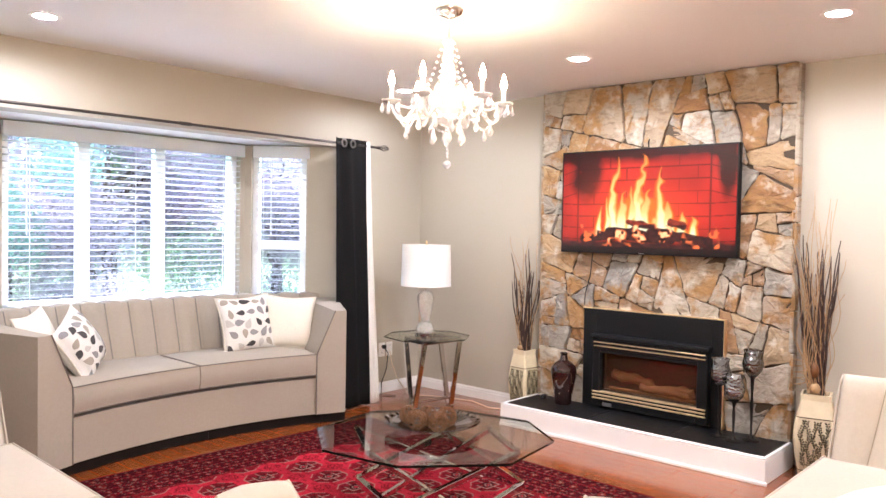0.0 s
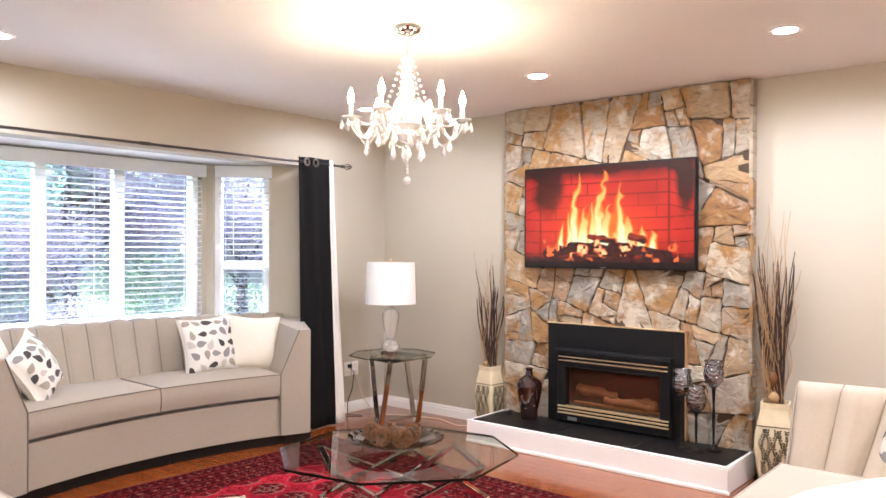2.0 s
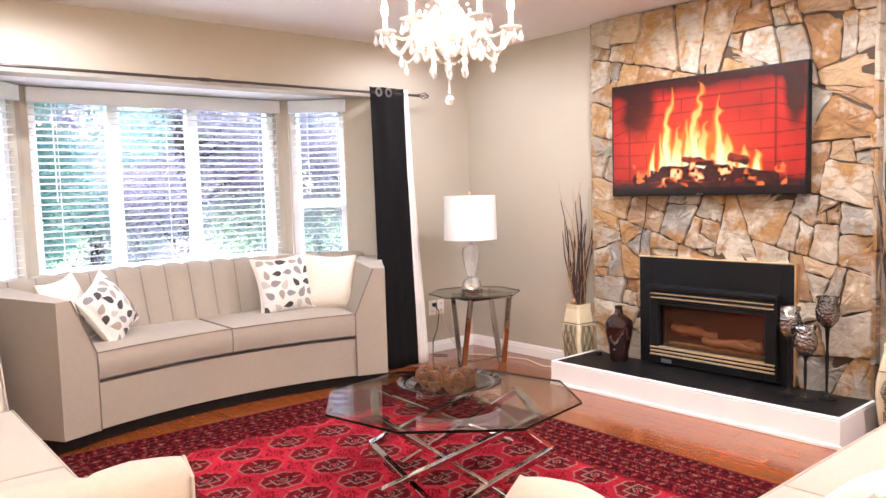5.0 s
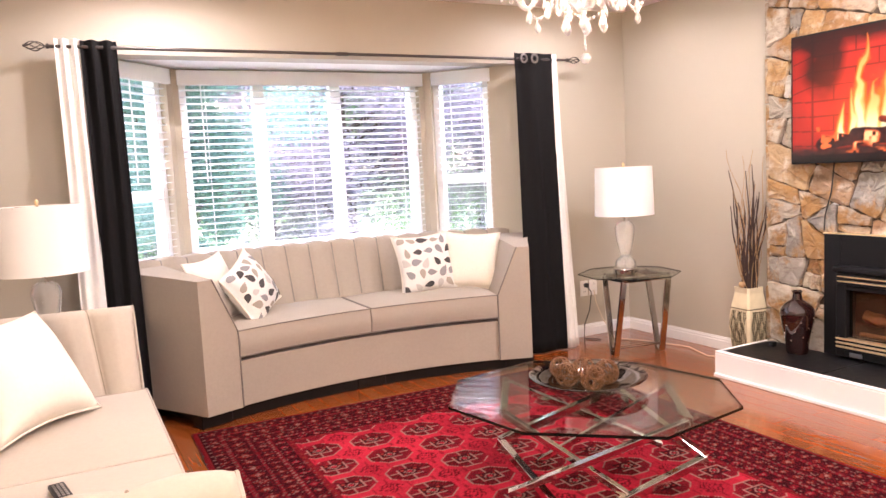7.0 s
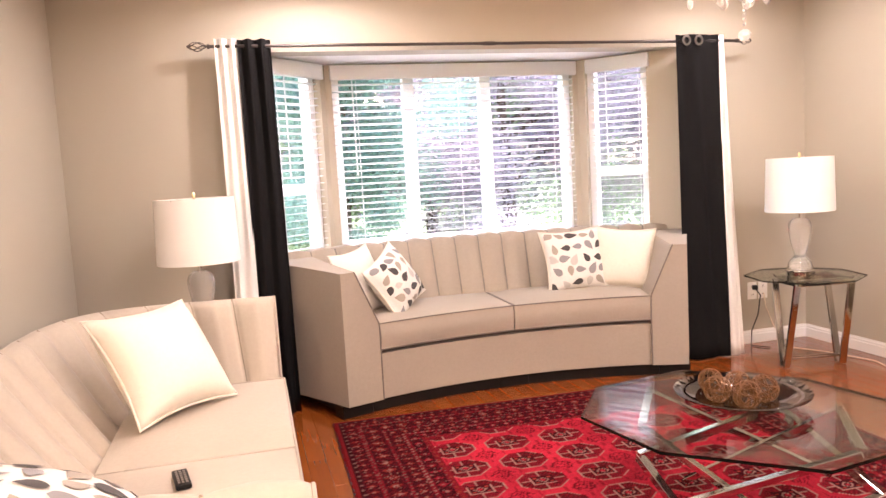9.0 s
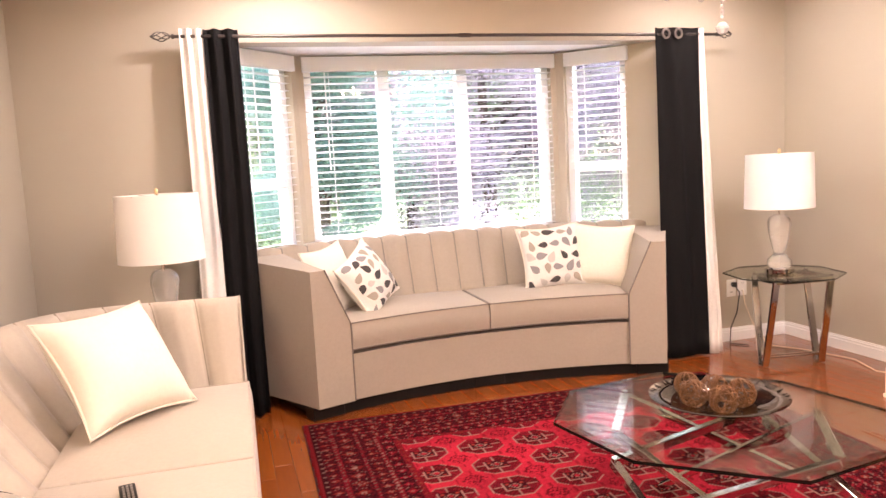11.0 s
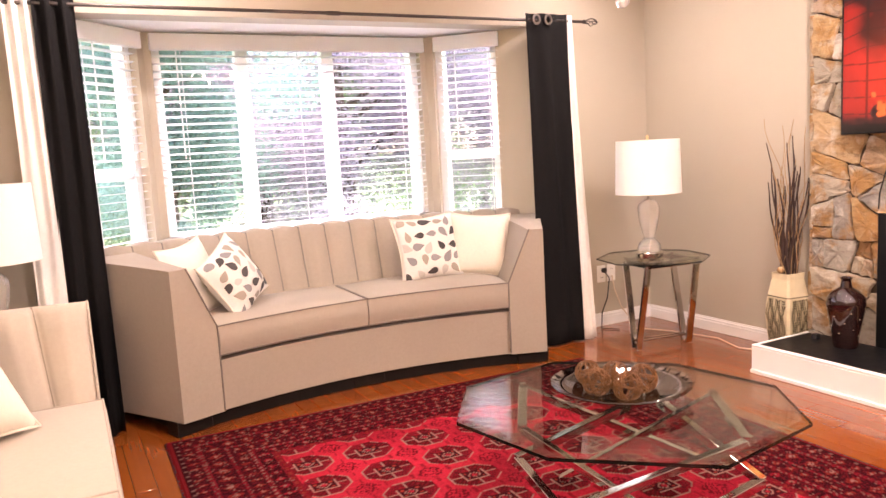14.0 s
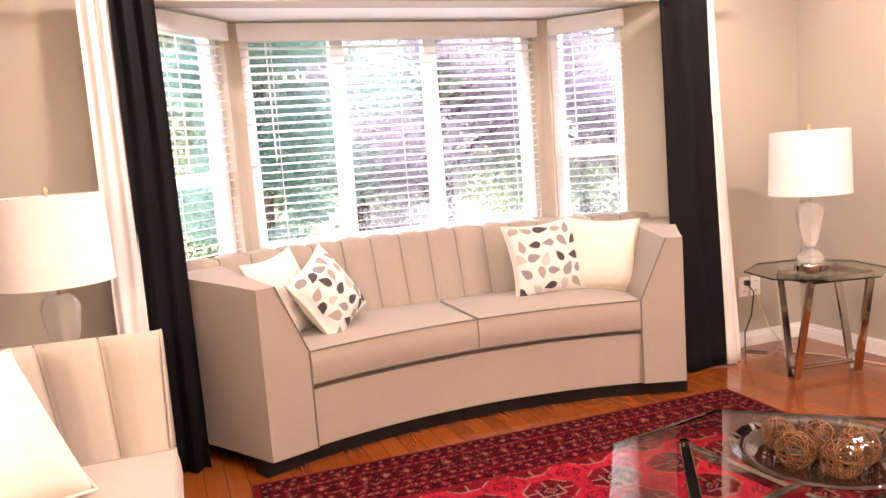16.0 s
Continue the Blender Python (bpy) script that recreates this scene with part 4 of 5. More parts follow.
top = [TD * sx * 0.165 + TP * sy * 0.12 + Vector((0, 0, 0.515)) for sx, sy in ((-1, -1), (1, -1), (1, 1), (-1, 1))]
foot = [TD * -0.175 + Vector((0, 0, 0.004)), TD * 0.175 + Vector((0, 0, 0.004))]
for i in range(4):
    part("top_bar", bar(top[i], top[(i + 1) % 4], 0.026, 0.030), CHROME, et)
    f0 = foot[0 if i in (0, 3) else 1] + TP * (-0.02 if i < 2 else 0.02)
    part("leg_bar", bar(f0, top[i], 0.040, 0.016), CHROME, et)
for k in (-0.02, 0.02):
    part("foot_bar", bar(foot[0] + TP * k + Vector((0, 0, 0.05)), foot[1] + TP * k + Vector((0, 0, 0.05)), 0.012, 0.012), CHROME, et)
# the table behind the loveseat that carries the second lamp
for sx, sy in ((-1, -1), (1, -1), (1, 1), (-1, 1)):
    g = TD * sx * 0.165 + TP * sy * 0.12
    part("glass_pad", lathe([(0, 0.5285), (0.012, 0.5285), (0.012, 0.539), (0, 0.539)], 12, m=Matrix.Translation((g.x, g.y, 0))), CHROME, et)
et2 = copy_thing(et, pose(0.90, 5.07, -0.03))
tagged(et2, "small octagonal glass end table on angled chrome legs behind the loveseat")


def table_lamp(x, y, z0, z_shade, z_top, r, label):
    s = thing("table_lamp", label, "lamp", pose(x, y, z0), "pair of lamps")
    hs, ht = z_shade - z0, z_top - z0
    part("base_plate", lathe([(0, 0), (0.076, 0), (0.078, 0.006), (0.078, 0.028), (0.072, 0.034), (0.066, 0.038), (0, 0.038)], 40), CHROME, s, "chrome base plate", "auto")
    prof = [(0, 0.038), (0.060, 0.038), (0.066, 0.055), (0.060, 0.078), (0.040, 0.098), (0.028, 0.115), (0.036, 0.135), (0.050, 0.19), (0.060, 0.25), (0.062, 0.285), (0.050, 0.31), (0.030, 0.325), (0, 0.325)]
    k = (hs - 0.0) / 0.36
    part("crystal_body", lathe([(a, 0.038 + (b - 0.038) * k) for a, b in prof], 32, fold=lambda a: 1 + 0.05 * math.cos(8 * a)), LAMP_CRYSTAL, s, "cut crystal body", "auto")
    part("stem", tube([(0, 0, hs - 0.05), (0, 0, ht + 0.01)], 0.006, 8), CHROME, s)
    part("socket", lathe([(0, hs + 0.02), (0.018, hs + 0.02), (0.018, hs + 0.09), (0, hs + 0.09)], 16), BRASS, s)
    r2 = r * 0.955
    part("shade", lathe([(r, hs), (r2, ht), (r2 - 0.004, ht), (r - 0.004, hs), (r, hs)], 56), SHADE, s, "white drum fabric shade", "auto")
    for a in (0, 120, 240):
        part("spider_arm", tube([(0, 0, ht - 0.012), (r2 * math.cos(radians(a)), r2 * math.sin(radians(a)), ht - 0.004)], 0.0025, 6), NICKEL, s)
    part("finial", lathe([(0, ht), (0.009, ht), (0.006, ht + 0.008), (0.010, ht + 0.018), (0.004, ht + 0.028), (0, ht + 0.03)], 12), BRASS, s, smooth=True)
    return s


table_lamp(4.255, 4.95, 0.55, 0.925, 1.232, 0.188, "crystal table lamp with white drum shade on the end table")
table_lamp(0.928, 5.05, 0.52, 0.90, 1.205, 0.192, "crystal table lamp with white drum shade behind the loveseat")

# bowl with rattan balls
BZ = 0.400
bowl = thing("glass_bowl", "wide smoked glass bowl with textured rim on the coffee table", "bowl", pose(2.775, 3.50, BZ))
part("bowl_body", lathe([(0, 0.001), (0.055, 0.0), (0.07, 0.004), (0.12, 0.016), (0.185, 0.034), (0.228, 0.048), (0.229, 0.052), (0.183, 0.040), (0.116, 0.022), (0.06, 0.009), (0, 0.007)], 64,
     fold=lambda a: 1 + 0.006 * math.sin(24 * a)), SMOKED, bowl, smooth=True)
rb = random.Random(7)
for bx, by, bz, rr in ((-0.030, -0.068, 0.056, 0.047), (0.066, -0.034, 0.056, 0.048), (-0.082, 0.022, 0.058, 0.046), (0.022, 0.052, 0.054, 0.047), (-0.050, 0.108, 0.063, 0.042)):
    b = thing("rattan_ball", "brown woven rattan ball in the glass bowl", "decoration", pose(2.775 + bx, 3.50 + by, BZ + bz), "rattan balls")
    bm = bmesh.new()
    for k in range(16):
        e = Euler((rb.uniform(0, 6), rb.uniform(0, 6), rb.uniform(0, 6))).to_matrix()
        ph = rb.uniform(0, 6)
        tube([e @ Vector((rr * math.cos(a) , rr * math.sin(a), 0.15 * rr * math.sin(2 * a + ph))) for a in np.linspace(0, 2 * math.pi, 22)[:-1]], 0.0019, 5, bm, closed=True)
    part("weave", bm, RATTAN, b, smooth=True)


# ---- fireplace ----
FX = 4.755                         # stone face
SY0, SY1 = 2.50, 4.255
fp = tagged(new("chimney_breast"), "full-height fieldstone chimney breast in tan, grey and rust ledgestone", "fireplace", "", "structure")
part("core", box(FX + 0.012, WX - 0.001, SY0 + 0.012, SY1 - 0.012, 0, CEIL - 0.001), MORTAR, fp, "recessed dark mortar")


def clip(poly, a, b, c):
    """Keep the part of poly where a*y + b*z <= c."""
    out = []
    for i, p in enumerate(poly):
        q = poly[(i + 1) % len(poly)]
        dp, dq = a * p[0] + b * p[1] - c, a * q[0] + b * q[1] - c
        if dp <= 0:
            out.append(p)
        if dp * dq < 0:
            t = dp / (dp - dq)
            out.append((p[0] + t * (q[0] - p[0]), p[1] + t * (q[1] - p[1])))
    return out


def stones():
    rnd = random.Random(31)

    def size(poly):
        return 0.5 * abs(sum(p[0] * q[1] - q[0] * p[1] for p, q in zip(poly, poly[1:] + poly[:1])))

    def full(poly):
        """How compact a slab is: low for slivers and sharp points."""
        if len(poly) < 4:
            return 0.0
        around = sum(math.dist(p, q) for p, q in zip(poly, poly[1:] + poly[:1]))
        return size(poly) / around ** 2

    # split the face again and again along slanting lines, as the mason fits slabs
    todo, done = [[(SY0, 0.0), (SY1, 0.0), (SY1, CEIL - 0.002), (SY0, CEIL - 0.002)]], []
    while todo:
        poly = todo.pop()
        ys, zs = [p[0] for p in poly], [p[1] for p in poly]
        w, h = max(ys) - min(ys), max(zs) - min(zs)
        if size(poly) < rnd.choice((0.008, 0.022, 0.045, 0.075, 0.12)) and max(w, h) < 0.56:
            done.append(poly)
            continue
        best = None
        for _ in range(3):
            cy, cz = sum(ys) / len(ys) + rnd.uniform(-0.2, 0.2) * w, sum(zs) / len(zs) + rnd.uniform(-0.2, 0.2) * h
            ang = (0.0 if w * rnd.uniform(0.75, 1.33) > h else math.pi / 2) + rnd.gauss(0, 0.42)
            a, b = math.cos(ang), math.sin(ang)
            c = a * cy + b * cz
            two = [clip(poly, a, b, c), clip(poly, -a, -b, -c)]
            fit = min(full(m) for m in two)
            if best is None or fit > best[0]:
                best = (fit, two)
        todo += [m for m in best[1] if len(m) > 2]
    for poly in done:
        area = 0.5 * abs(sum(p[0] * q[1] - q[0] * p[1] for p, q in zip(poly, poly[1:] + poly[:1])))
        if area < 0.002:
            continue
        cy, cz = sum(p[0] for p in poly) / len(poly), sum(p[1] for p in poly) / len(poly)
        if 2.92 < cy < 3.84 and cz < 0.74:
            continue
        # roughen the outline, then raise a worn face
        out = []
        for p, q in zip(poly, poly[1:] + poly[:1]):
            ln = math.hypot(q[0] - p[0], q[1] - p[1])
            if ln < 0.012:
                continue
            out.append((p[0] + (q[0] - p[0]) * 0.08, p[1] + (q[1] - p[1]) * 0.08))
            cuts = int(ln / 0.055)
            nx, ny = (q[1] - p[1]) / ln, -(q[0] - p[0]) / ln
            for c in range(cuts):
                t = 0.08 + 0.84 * (c + rnd.uniform(0.6, 1.4)) / (cuts + 1)
                k = rnd.uniform(-0.010, 0.005)
                out.append((p[0] + (q[0] - p[0]) * t + nx * k, p[1] + (q[1] - p[1]) * t + ny * k))
            out.append((p[0] + (q[0] - p[0]) * 0.92, p[1] + (q[1] - p[1]) * 0.92))
        if len(out) < 3:
            continue
        bm = bmesh.new()
        r = max(math.sqrt(area), 0.05)
        k0, k1 = 1 - 0.0014 / (r * 0.5), 1 - 0.0055 / (r * 0.5)
        proud = rnd.uniform(0.002, 0.030)
        tx, tz = rnd.uniform(-0.06, 0.06), rnd.uniform(-0.06, 0.06)
        rings = []
        for k, d in ((k0, 0.0), (k0, proud + 0.008), (k1, proud + 0.016)):
            rings.append([bm.verts.new((-d - (0 if d == 0 else (py - cy) * tx + (pz - cz) * tz) + (rnd.uniform(-0.003, 0.003) if d else 0), (py - cy) * k, (pz - cz) * k)) for py, pz in out])
        for a, b in zip(rings, rings[1:]):
            for i in range(len(out)):
                bm.faces.new((a[i], a[(i + 1) % len(out)], b[(i + 1) % len(out)], b[i]))
        # a split face: an uneven inner ring and an off-centre peak
        oy, oz = rnd.uniform(-0.2, 0.2) * r, rnd.uniform(-0.2, 0.2) * r
        mid = [bm.verts.new((v.co.x - rnd.uniform(-0.002, 0.007), v.co.y * 0.55 + oy * 0.4, v.co.z * 0.55 + oz * 0.4)) for v in rings[-1]]
        for i in range(len(out)):
            bm.faces.new((rings[-1][i], rings[-1][(i + 1) % len(out)], mid[(i + 1) % len(out)], mid[i]))
        c = bm.verts.new((-proud - 0.020, oy * 0.5, oz * 0.5))
        for i in range(len(out)):
            bm.faces.new((mid[i], mid[(i + 1) % len(out)], c))
        ob = part("stone", bm, STONE, fp)
        ob.location = (FX + 0.026, cy, cz)
    # returns along the two sides
    for ys, sg in ((SY0, -1), (SY1, 1)):
        z = 0.16
        while z < CEIL - 0.06:
            h = min(rnd.uniform(0.12, 0.3), CEIL - 0.004 - z)
            bm = box(-0.040, 0.032, -0.008, 0.012 + rnd.uniform(0, 0.008), -h / 2 + 0.004, h / 2 - 0.004, 0.006, 2)
            ob = part("stone", bm, STONE, fp)
            ob.location = (4.79, ys, z + h / 2)
            z += h


hearth = thing("hearth", "low white-painted hearth box topped with black tiles", "hearth", None, "", "structure")
HX0, HY0, HY1, HZ = 4.32, 2.484, 4.28, 0.15
bm = box(HX0, FX + 0.02, HY0, HY1, 0, HZ - 0.012, 0.003)
part("plinth", bm, WHITE, hearth, "white painted plinth")
part("rim", box(HX0, HX0 + 0.032, HY0, HY1, HZ - 0.012, HZ, 0.003), WHITE, hearth)
part("rim", box(HX0 + 0.032, FX, HY0, HY0 + 0.02, HZ - 0.012, HZ, 0.003), WHITE, hearth)
part("rim", box(HX0 + 0.032, FX, HY1 - 0.02, HY1, HZ - 0.012, HZ, 0.003), WHITE, hearth)
part("shoe_moulding", box(HX0 - 0.012, HX0, HY0 - 0.012, HY1, 0, 0.02, 0.004, 2), WHITE, hearth)
part("grout", box(HX0 + 0.033, FX, HY0 + 0.021, HY1 - 0.021, HZ - 0.013, HZ - 0.006), GROUT, hearth)
ys = [HY0 + 0.021, 3.075, 3.625, HY1 - 0.021]
for a, b in zip(ys, ys[1:]):
    part("tile", box(HX0 + 0.034, FX, a + 0.004, b - 0.004, HZ - 0.008, HZ - 0.001, 0.001), BLACK_TILE, hearth)

ins = thing("gas_fireplace_insert", "black gas fireplace insert with brass trim and ceramic logs", "fireplace")
IX = 4.727
Y0, Y1, Z1 = 2.889, 3.874, 0.82
IY0, IY1, IZ0, IZ1 = 2.965, 3.774, 0.165, 0.655
for a, b, c in ((Y0, IY0, HZ), (IY1, Y1, HZ), (IY0, IY1, IZ1)):
    part("surround_panel", box(IX, FX + 0.03, a, b, c, Z1, 0.001), BLACK, ins, "flat black steel surround")
part("edge_trim", box(IX - 0.002, FX + 0.02, Y0 - 0.006, Y1 + 0.006, Z1, Z1 + 0.006), BRASS, ins, "thin brass edge")
part("edge_trim", box(IX - 0.002, FX + 0.02, Y0 - 0.006, Y0, HZ, Z1), BRASS, ins)
GY0, GY1, GZ0, GZ1 = 3.035, 3.715, 0.275, 0.53
bm = box(IX - 0.045, IX + 0.02, IY0, GY0, IZ0, IZ1 - 0.03, 0.005)
box(IX - 0.045, IX + 0.02, GY1, IY1, IZ0, IZ1 - 0.03, 0.005, bm=bm)
box(IX - 0.045, IX + 0.02, GY0, GY1, GZ1, IZ1 - 0.10, 0.004, bm=bm)
box(IX - 0.045, IX + 0.02, GY0, GY1, IZ0, GZ0 - 0.065, 0.004, bm=bm)
part("door_frame", bm, BLACK, ins, "black cast door frame")
part("hood", box(IX - 0.065, IX + 0.02, IY0 - 0.01, IY1 + 0.01, IZ1 - 0.03, IZ1, 0.008, 2), BLACK, ins)
for z in (IZ1 - 0.042, IZ1 - 0.066, IZ1 - 0.09):
    part("louvre", box(IX - 0.052, IX, IY0 + 0.012, IY1 - 0.012, z - 0.008, z + 0.008, 0.003), BLACK, ins)
for z in (IZ1 - 0.054, IZ1 - 0.08):
    part("brass_bar", box(IX - 0.056, IX - 0.02, IY0 + 0.015, IY1 - 0.015, z - 0.003, z + 0.003, 0.001), BRASS, ins)
for z in (GZ0 - 0.012, GZ0 - 0.034, GZ0 - 0.056):
    part("brass_bar", box(IX - 0.056, IX - 0.01, IY0 + 0.008, IY1 - 0.008, z - 0.0045, z + 0.0045, 0.0015), BRASS, ins)
    part("louvre", box(IX - 0.048, IX, IY0 + 0.008, IY1 - 0.008, z - 0.016, z - 0.006, 0.002), BLACK, ins)
part("badge", box(IX - 0.047, IX - 0.044, 3.62, 3.69, IZ0 + 0.006, IZ0 + 0.03), NICKEL, ins)
bm = box(WX - 0.02, WX - 0.012, GY0, GY1, GZ0, GZ1)
box(IX + 0.02, WX - 0.012, GY0 - 0.01, GY0, GZ0, GZ1, bm=bm)
box(IX + 0.02, WX - 0.012, GY1, GY1 + 0.01, GZ0, GZ1, bm=bm)
box(IX + 0.02, WX - 0.012, GY0, GY1, GZ0 - 0.01, GZ0, bm=bm)
box(IX + 0.02, WX - 0.012, GY0, GY1, GZ1, GZ1 + 0.01, bm=bm)
part("firebox", bm, FIREBOX, ins)
for p, q, r in (((4.77, 3.10, 0.318), (4.765, 3.45, 0.325), 0.030), ((4.785, 3.36, 0.355), (4.775, 3.66, 0.385), 0.036), ((4.765, 3.08, 0.335), (4.79, 3.26, 0.345), 0.030)):
    P, Q = Vector(p), Vector(q)
    part("ceramic_log", tube([P.lerp(Q, k / 8) + Vector((0, 0, 0.006 * math.sin(5 * k))) for k in range(9)], r, 10, radii=[r * (1 + 0.15 * math.sin(2.3 * k)) for k in range(9)]), LOG, ins, smooth=True)
part("ember_bed", box(4.75, 4.81, GY0 + 0.03, GY1 - 0.03, GZ0, GZ0 + 0.02, 0.006), LOG, ins)
g = part("fire_glass", box(IX - 0.012, IX - 0.009, GY0, GY1, GZ0, GZ1), FIRE_GLASS, ins)
g.visible_shadow = False


# ---- television ----
def television():
    tv = thing("television", "wall-mounted flat television showing a log fire before red bricks", "television")
    y0, y1, z0, z1, x = 2.808, 4.052, 1.205, 1.902, 4.69
    part("case", box(x, x + 0.045, y0, y1, z0, z1, 0.005, 2), BLACK, tv, "thin black case")
    part("wall_bracket", box(x + 0.045, FX + 0.01, 3.2, 3.65, 1.4, 1.7), BLACK, tv)
    part("logo_bar", box(x - 0.0035, x - 0.001, 3.41, 3.45, z0 + 0.004, z0 + 0.009), NICKEL, tv)
    nx, ny = 300, 168
    u, v = np.meshgrid(np.linspace(0, 1, nx), np.linspace(0, 1, ny), indexing="ij")
    rs = np.random.RandomState(3)

    def smooth_noise(fx, fy, seed):
        r = np.random.RandomState(seed).rand(fx + 2, fy + 2)
        a, b = u * fx, v * fy
        i, j = a.astype(int), b.astype(int)
        s, t = a - i, b - j
        s, t = s * s * (3 - 2 * s), t * t * (3 - 2 * t)
        return (r[i, j] * (1 - s) + r[i + 1, j] * s) * (1 - t) + (r[i, j + 1] * (1 - s) + r[i + 1, j + 1] * s) * t

    n1, n2, n3 = smooth_noise(9, 6, 1), smooth_noise(26, 16, 2), smooth_noise(60, 36, 5)
    col = np.zeros((nx, ny, 3)) + np.array((0.52, 0.020, 0.010))
    col *= (0.75 + 0.5 * n1)[..., None]
    # brick courses, slanted on the side cheeks
    cheek = np.where(u < 0.09, 0.09 - u, np.where(u > 0.87, u - 0.87, 0))
    vv = v + cheek * np.where(v > 0.5, 0.5, -0.1)
    course = vv * 8.5
    ub = u * 5 + 0.5 * (np.floor(course) % 2)
    joint = ((course % 1) < 0.085) | (((ub % 1) < 0.024) & (cheek == 0)) | (np.abs(u - 0.10) < 0.006) | (np.abs(u - 0.87) < 0.006)
    col[joint] *= 0.25
    soot = np.clip(1 - np.hypot((u - 0.15 - 0.04 * (n1 - 0.5)) / 0.11, (v - 0.80) / 0.36), 0, 1) + np.clip((v - 0.86) * 6, 0, 1) * (u < 0.92) * np.clip(1.2 - np.abs(u - 0.55) * 0.2, 0, 1) * 0.9
    soot += np.clip(1.2 - np.hypot((u - 0.955) / 0.05, (v - 0.88) / 0.34), 0, 1)
    soot = np.clip(soot * 2.4 * (0.6 + 0.7 * n2), 0, 1)
    col = col * (1 - 0.93 * soot[..., None])
    col *= (0.45 + 0.55 * np.clip(v * 3.0, 0, 1))[..., None]
    # glow round the flames
    g = np.exp(-(((u - 0.46) / 0.30) ** 2 + ((v - 0.38) / 0.34) ** 2))
    col += g[..., None] * np.array((0.5, 0.05, 0.01))
    # flame tongues
    heat = np.zeros_like(u)
    for cx, h, w in ((0.24, 0.46, 0.018), (0.29, 0.56, 0.020), (0.33, 0.95, 0.028), (0.38, 0.60, 0.045), (0.43, 0.66, 0.030), (0.48, 0.96, 0.034), (0.52, 0.62, 0.050), (0.60, 0.84, 0.032), (0.65, 0.50, 0.040), (0.72, 0.40, 0.026), (0.78, 0.36, 0.022)):
        sway = 0.022 * np.sin(v * 9 + cx * 40) * v + 0.06 * (n2 - 0.5) * v
        t = np.clip((v - 0.18) / (h - 0.18), 0, 1)
        wid = 1.4 * w * (1 - t) ** 0.75 * (0.7 + 0.8 * n2) + 1e-4
        heat = np.maximum(heat, np.clip(1.35 - np.abs(u - cx - sway) / wid, 0, 1) * (v > 0.12) * (v < h) * (1.15 - 0.6 * t))
    heat = np.maximum(heat, (0.35 + 0.9 * n2) * np.exp(-(((u - 0.49) / 0.15) ** 2 + ((v - 0.30) / 0.13) ** 2)))
    yel = np.clip(heat * 1.8, 0, 1)[..., None]
    col = col * (1 - yel) + yel * np.array((1.0, 0.20, 0.012))
    hot = np.clip((heat - 0.5) * 2.2, 0, 1)[..., None]
    col = col * (1 - hot) + hot * np.array((1.0, 0.74, 0.22))
    white = np.clip((heat - 0.86) * 3.0, 0, 1)[..., None] * (v < 0.5)[..., None]
    col = col * (1 - white) + white * np.array((1.0, 0.93, 0.62))
    # charred logs and embers
    logs = np.clip((0.13 + 0.05 * (n2 - 0.5) - v) * 30, 0, 1)
    for ax, ay, bx, by, rr in ((0.14, 0.13, 0.45, 0.20, 0.05), (0.30, 0.20, 0.66, 0.13, 0.055), (0.55, 0.20, 0.86, 0.12, 0.05), (0.42, 0.30, 0.56, 0.25, 0.034), (0.66, 0.30, 0.73, 0.26, 0.036)):
        du, dv = bx - ax, (by - ay) * 0.56
        t = np.clip(((u - ax) * du + (v - ay) * 0.56 * dv) / (du * du + dv * dv), 0, 1)
        dist = np.hypot(u - ax - t * du, (v - ay) * 0.56 - t * dv)
        edge = rr * 0.62 * (0.75 + 0.6 * n2)
        logs = np.maximum(logs, np.clip((edge - dist) / 0.006, 0, 1))
    logs = logs[..., None]
    char = np.where((v > 0.27)[..., None], np.array((0.20, 0.022, 0.008)), np.array((0.045, 0.008, 0.005))) * (0.3 + 1.6 * n3[..., None])
    col = col * (1 - logs) + char * logs
    lick = np.clip((n2 - 0.56) * 7, 0, 1) * np.clip((n3 - 0.30) * 4, 0, 1) * (v < 0.27) * (v > 0.055) * (np.abs(u - 0.52) < 0.40)
    col = col * (1 - lick[..., None]) + lick[..., None] * np.array((1.0, 0.17, 0.035))
    core = np.clip((n2 - 0.66) * 9, 0, 1) * np.clip((n3 - 0.42) * 5, 0, 1) * (v < 0.27) * (v > 0.08) * (np.abs(u - 0.52) < 0.30)
    col = col * (1 - core[..., None]) + core[..., None] * np.array((1.0, 0.62, 0.25))
    col[(v < 0.05)] *= 0.25
    b = 0.012
    ys, zs = y1 - b - u * (y1 - y0 - 2 * b), z0 + b + v * (z1 - z0 - 2 * b)
    verts = np.stack([np.full_like(u, x - 0.0015), ys, zs], -1).reshape(-1, 3)
    idx = np.arange(nx * ny).reshape(nx, ny)
    quads = np.stack([idx[:-1, :-1], idx[1:, :-1], idx[1:, 1:], idx[:-1, 1:]], -1).reshape(-1, 4)
    me = bpy.data.meshes.new("screen")
    me.from_pydata(verts.tolist(), [], quads.tolist())
    a = me.color_attributes.new("paint", "FLOAT_COLOR", "POINT")
    a.data.foreach_set("color", np.concatenate([np.clip(col, 0, 1).reshape(-1, 3), np.ones((nx * ny, 1))], 1).astype(np.float32).ravel())
    me.materials.append(SCREEN)
    ob = new("screen", me)
    ob.parent = tv
    tagged(ob, "lit screen with a picture of a log fire")
    part("power_cable", tube([(4.735, 3.82, 1.21), (4.725, 3.83, 1.05), (4.722, 3.865, 0.92), (4.722, 3.87, 0.84)], 0.004, 6), CABLE, tv)


television()

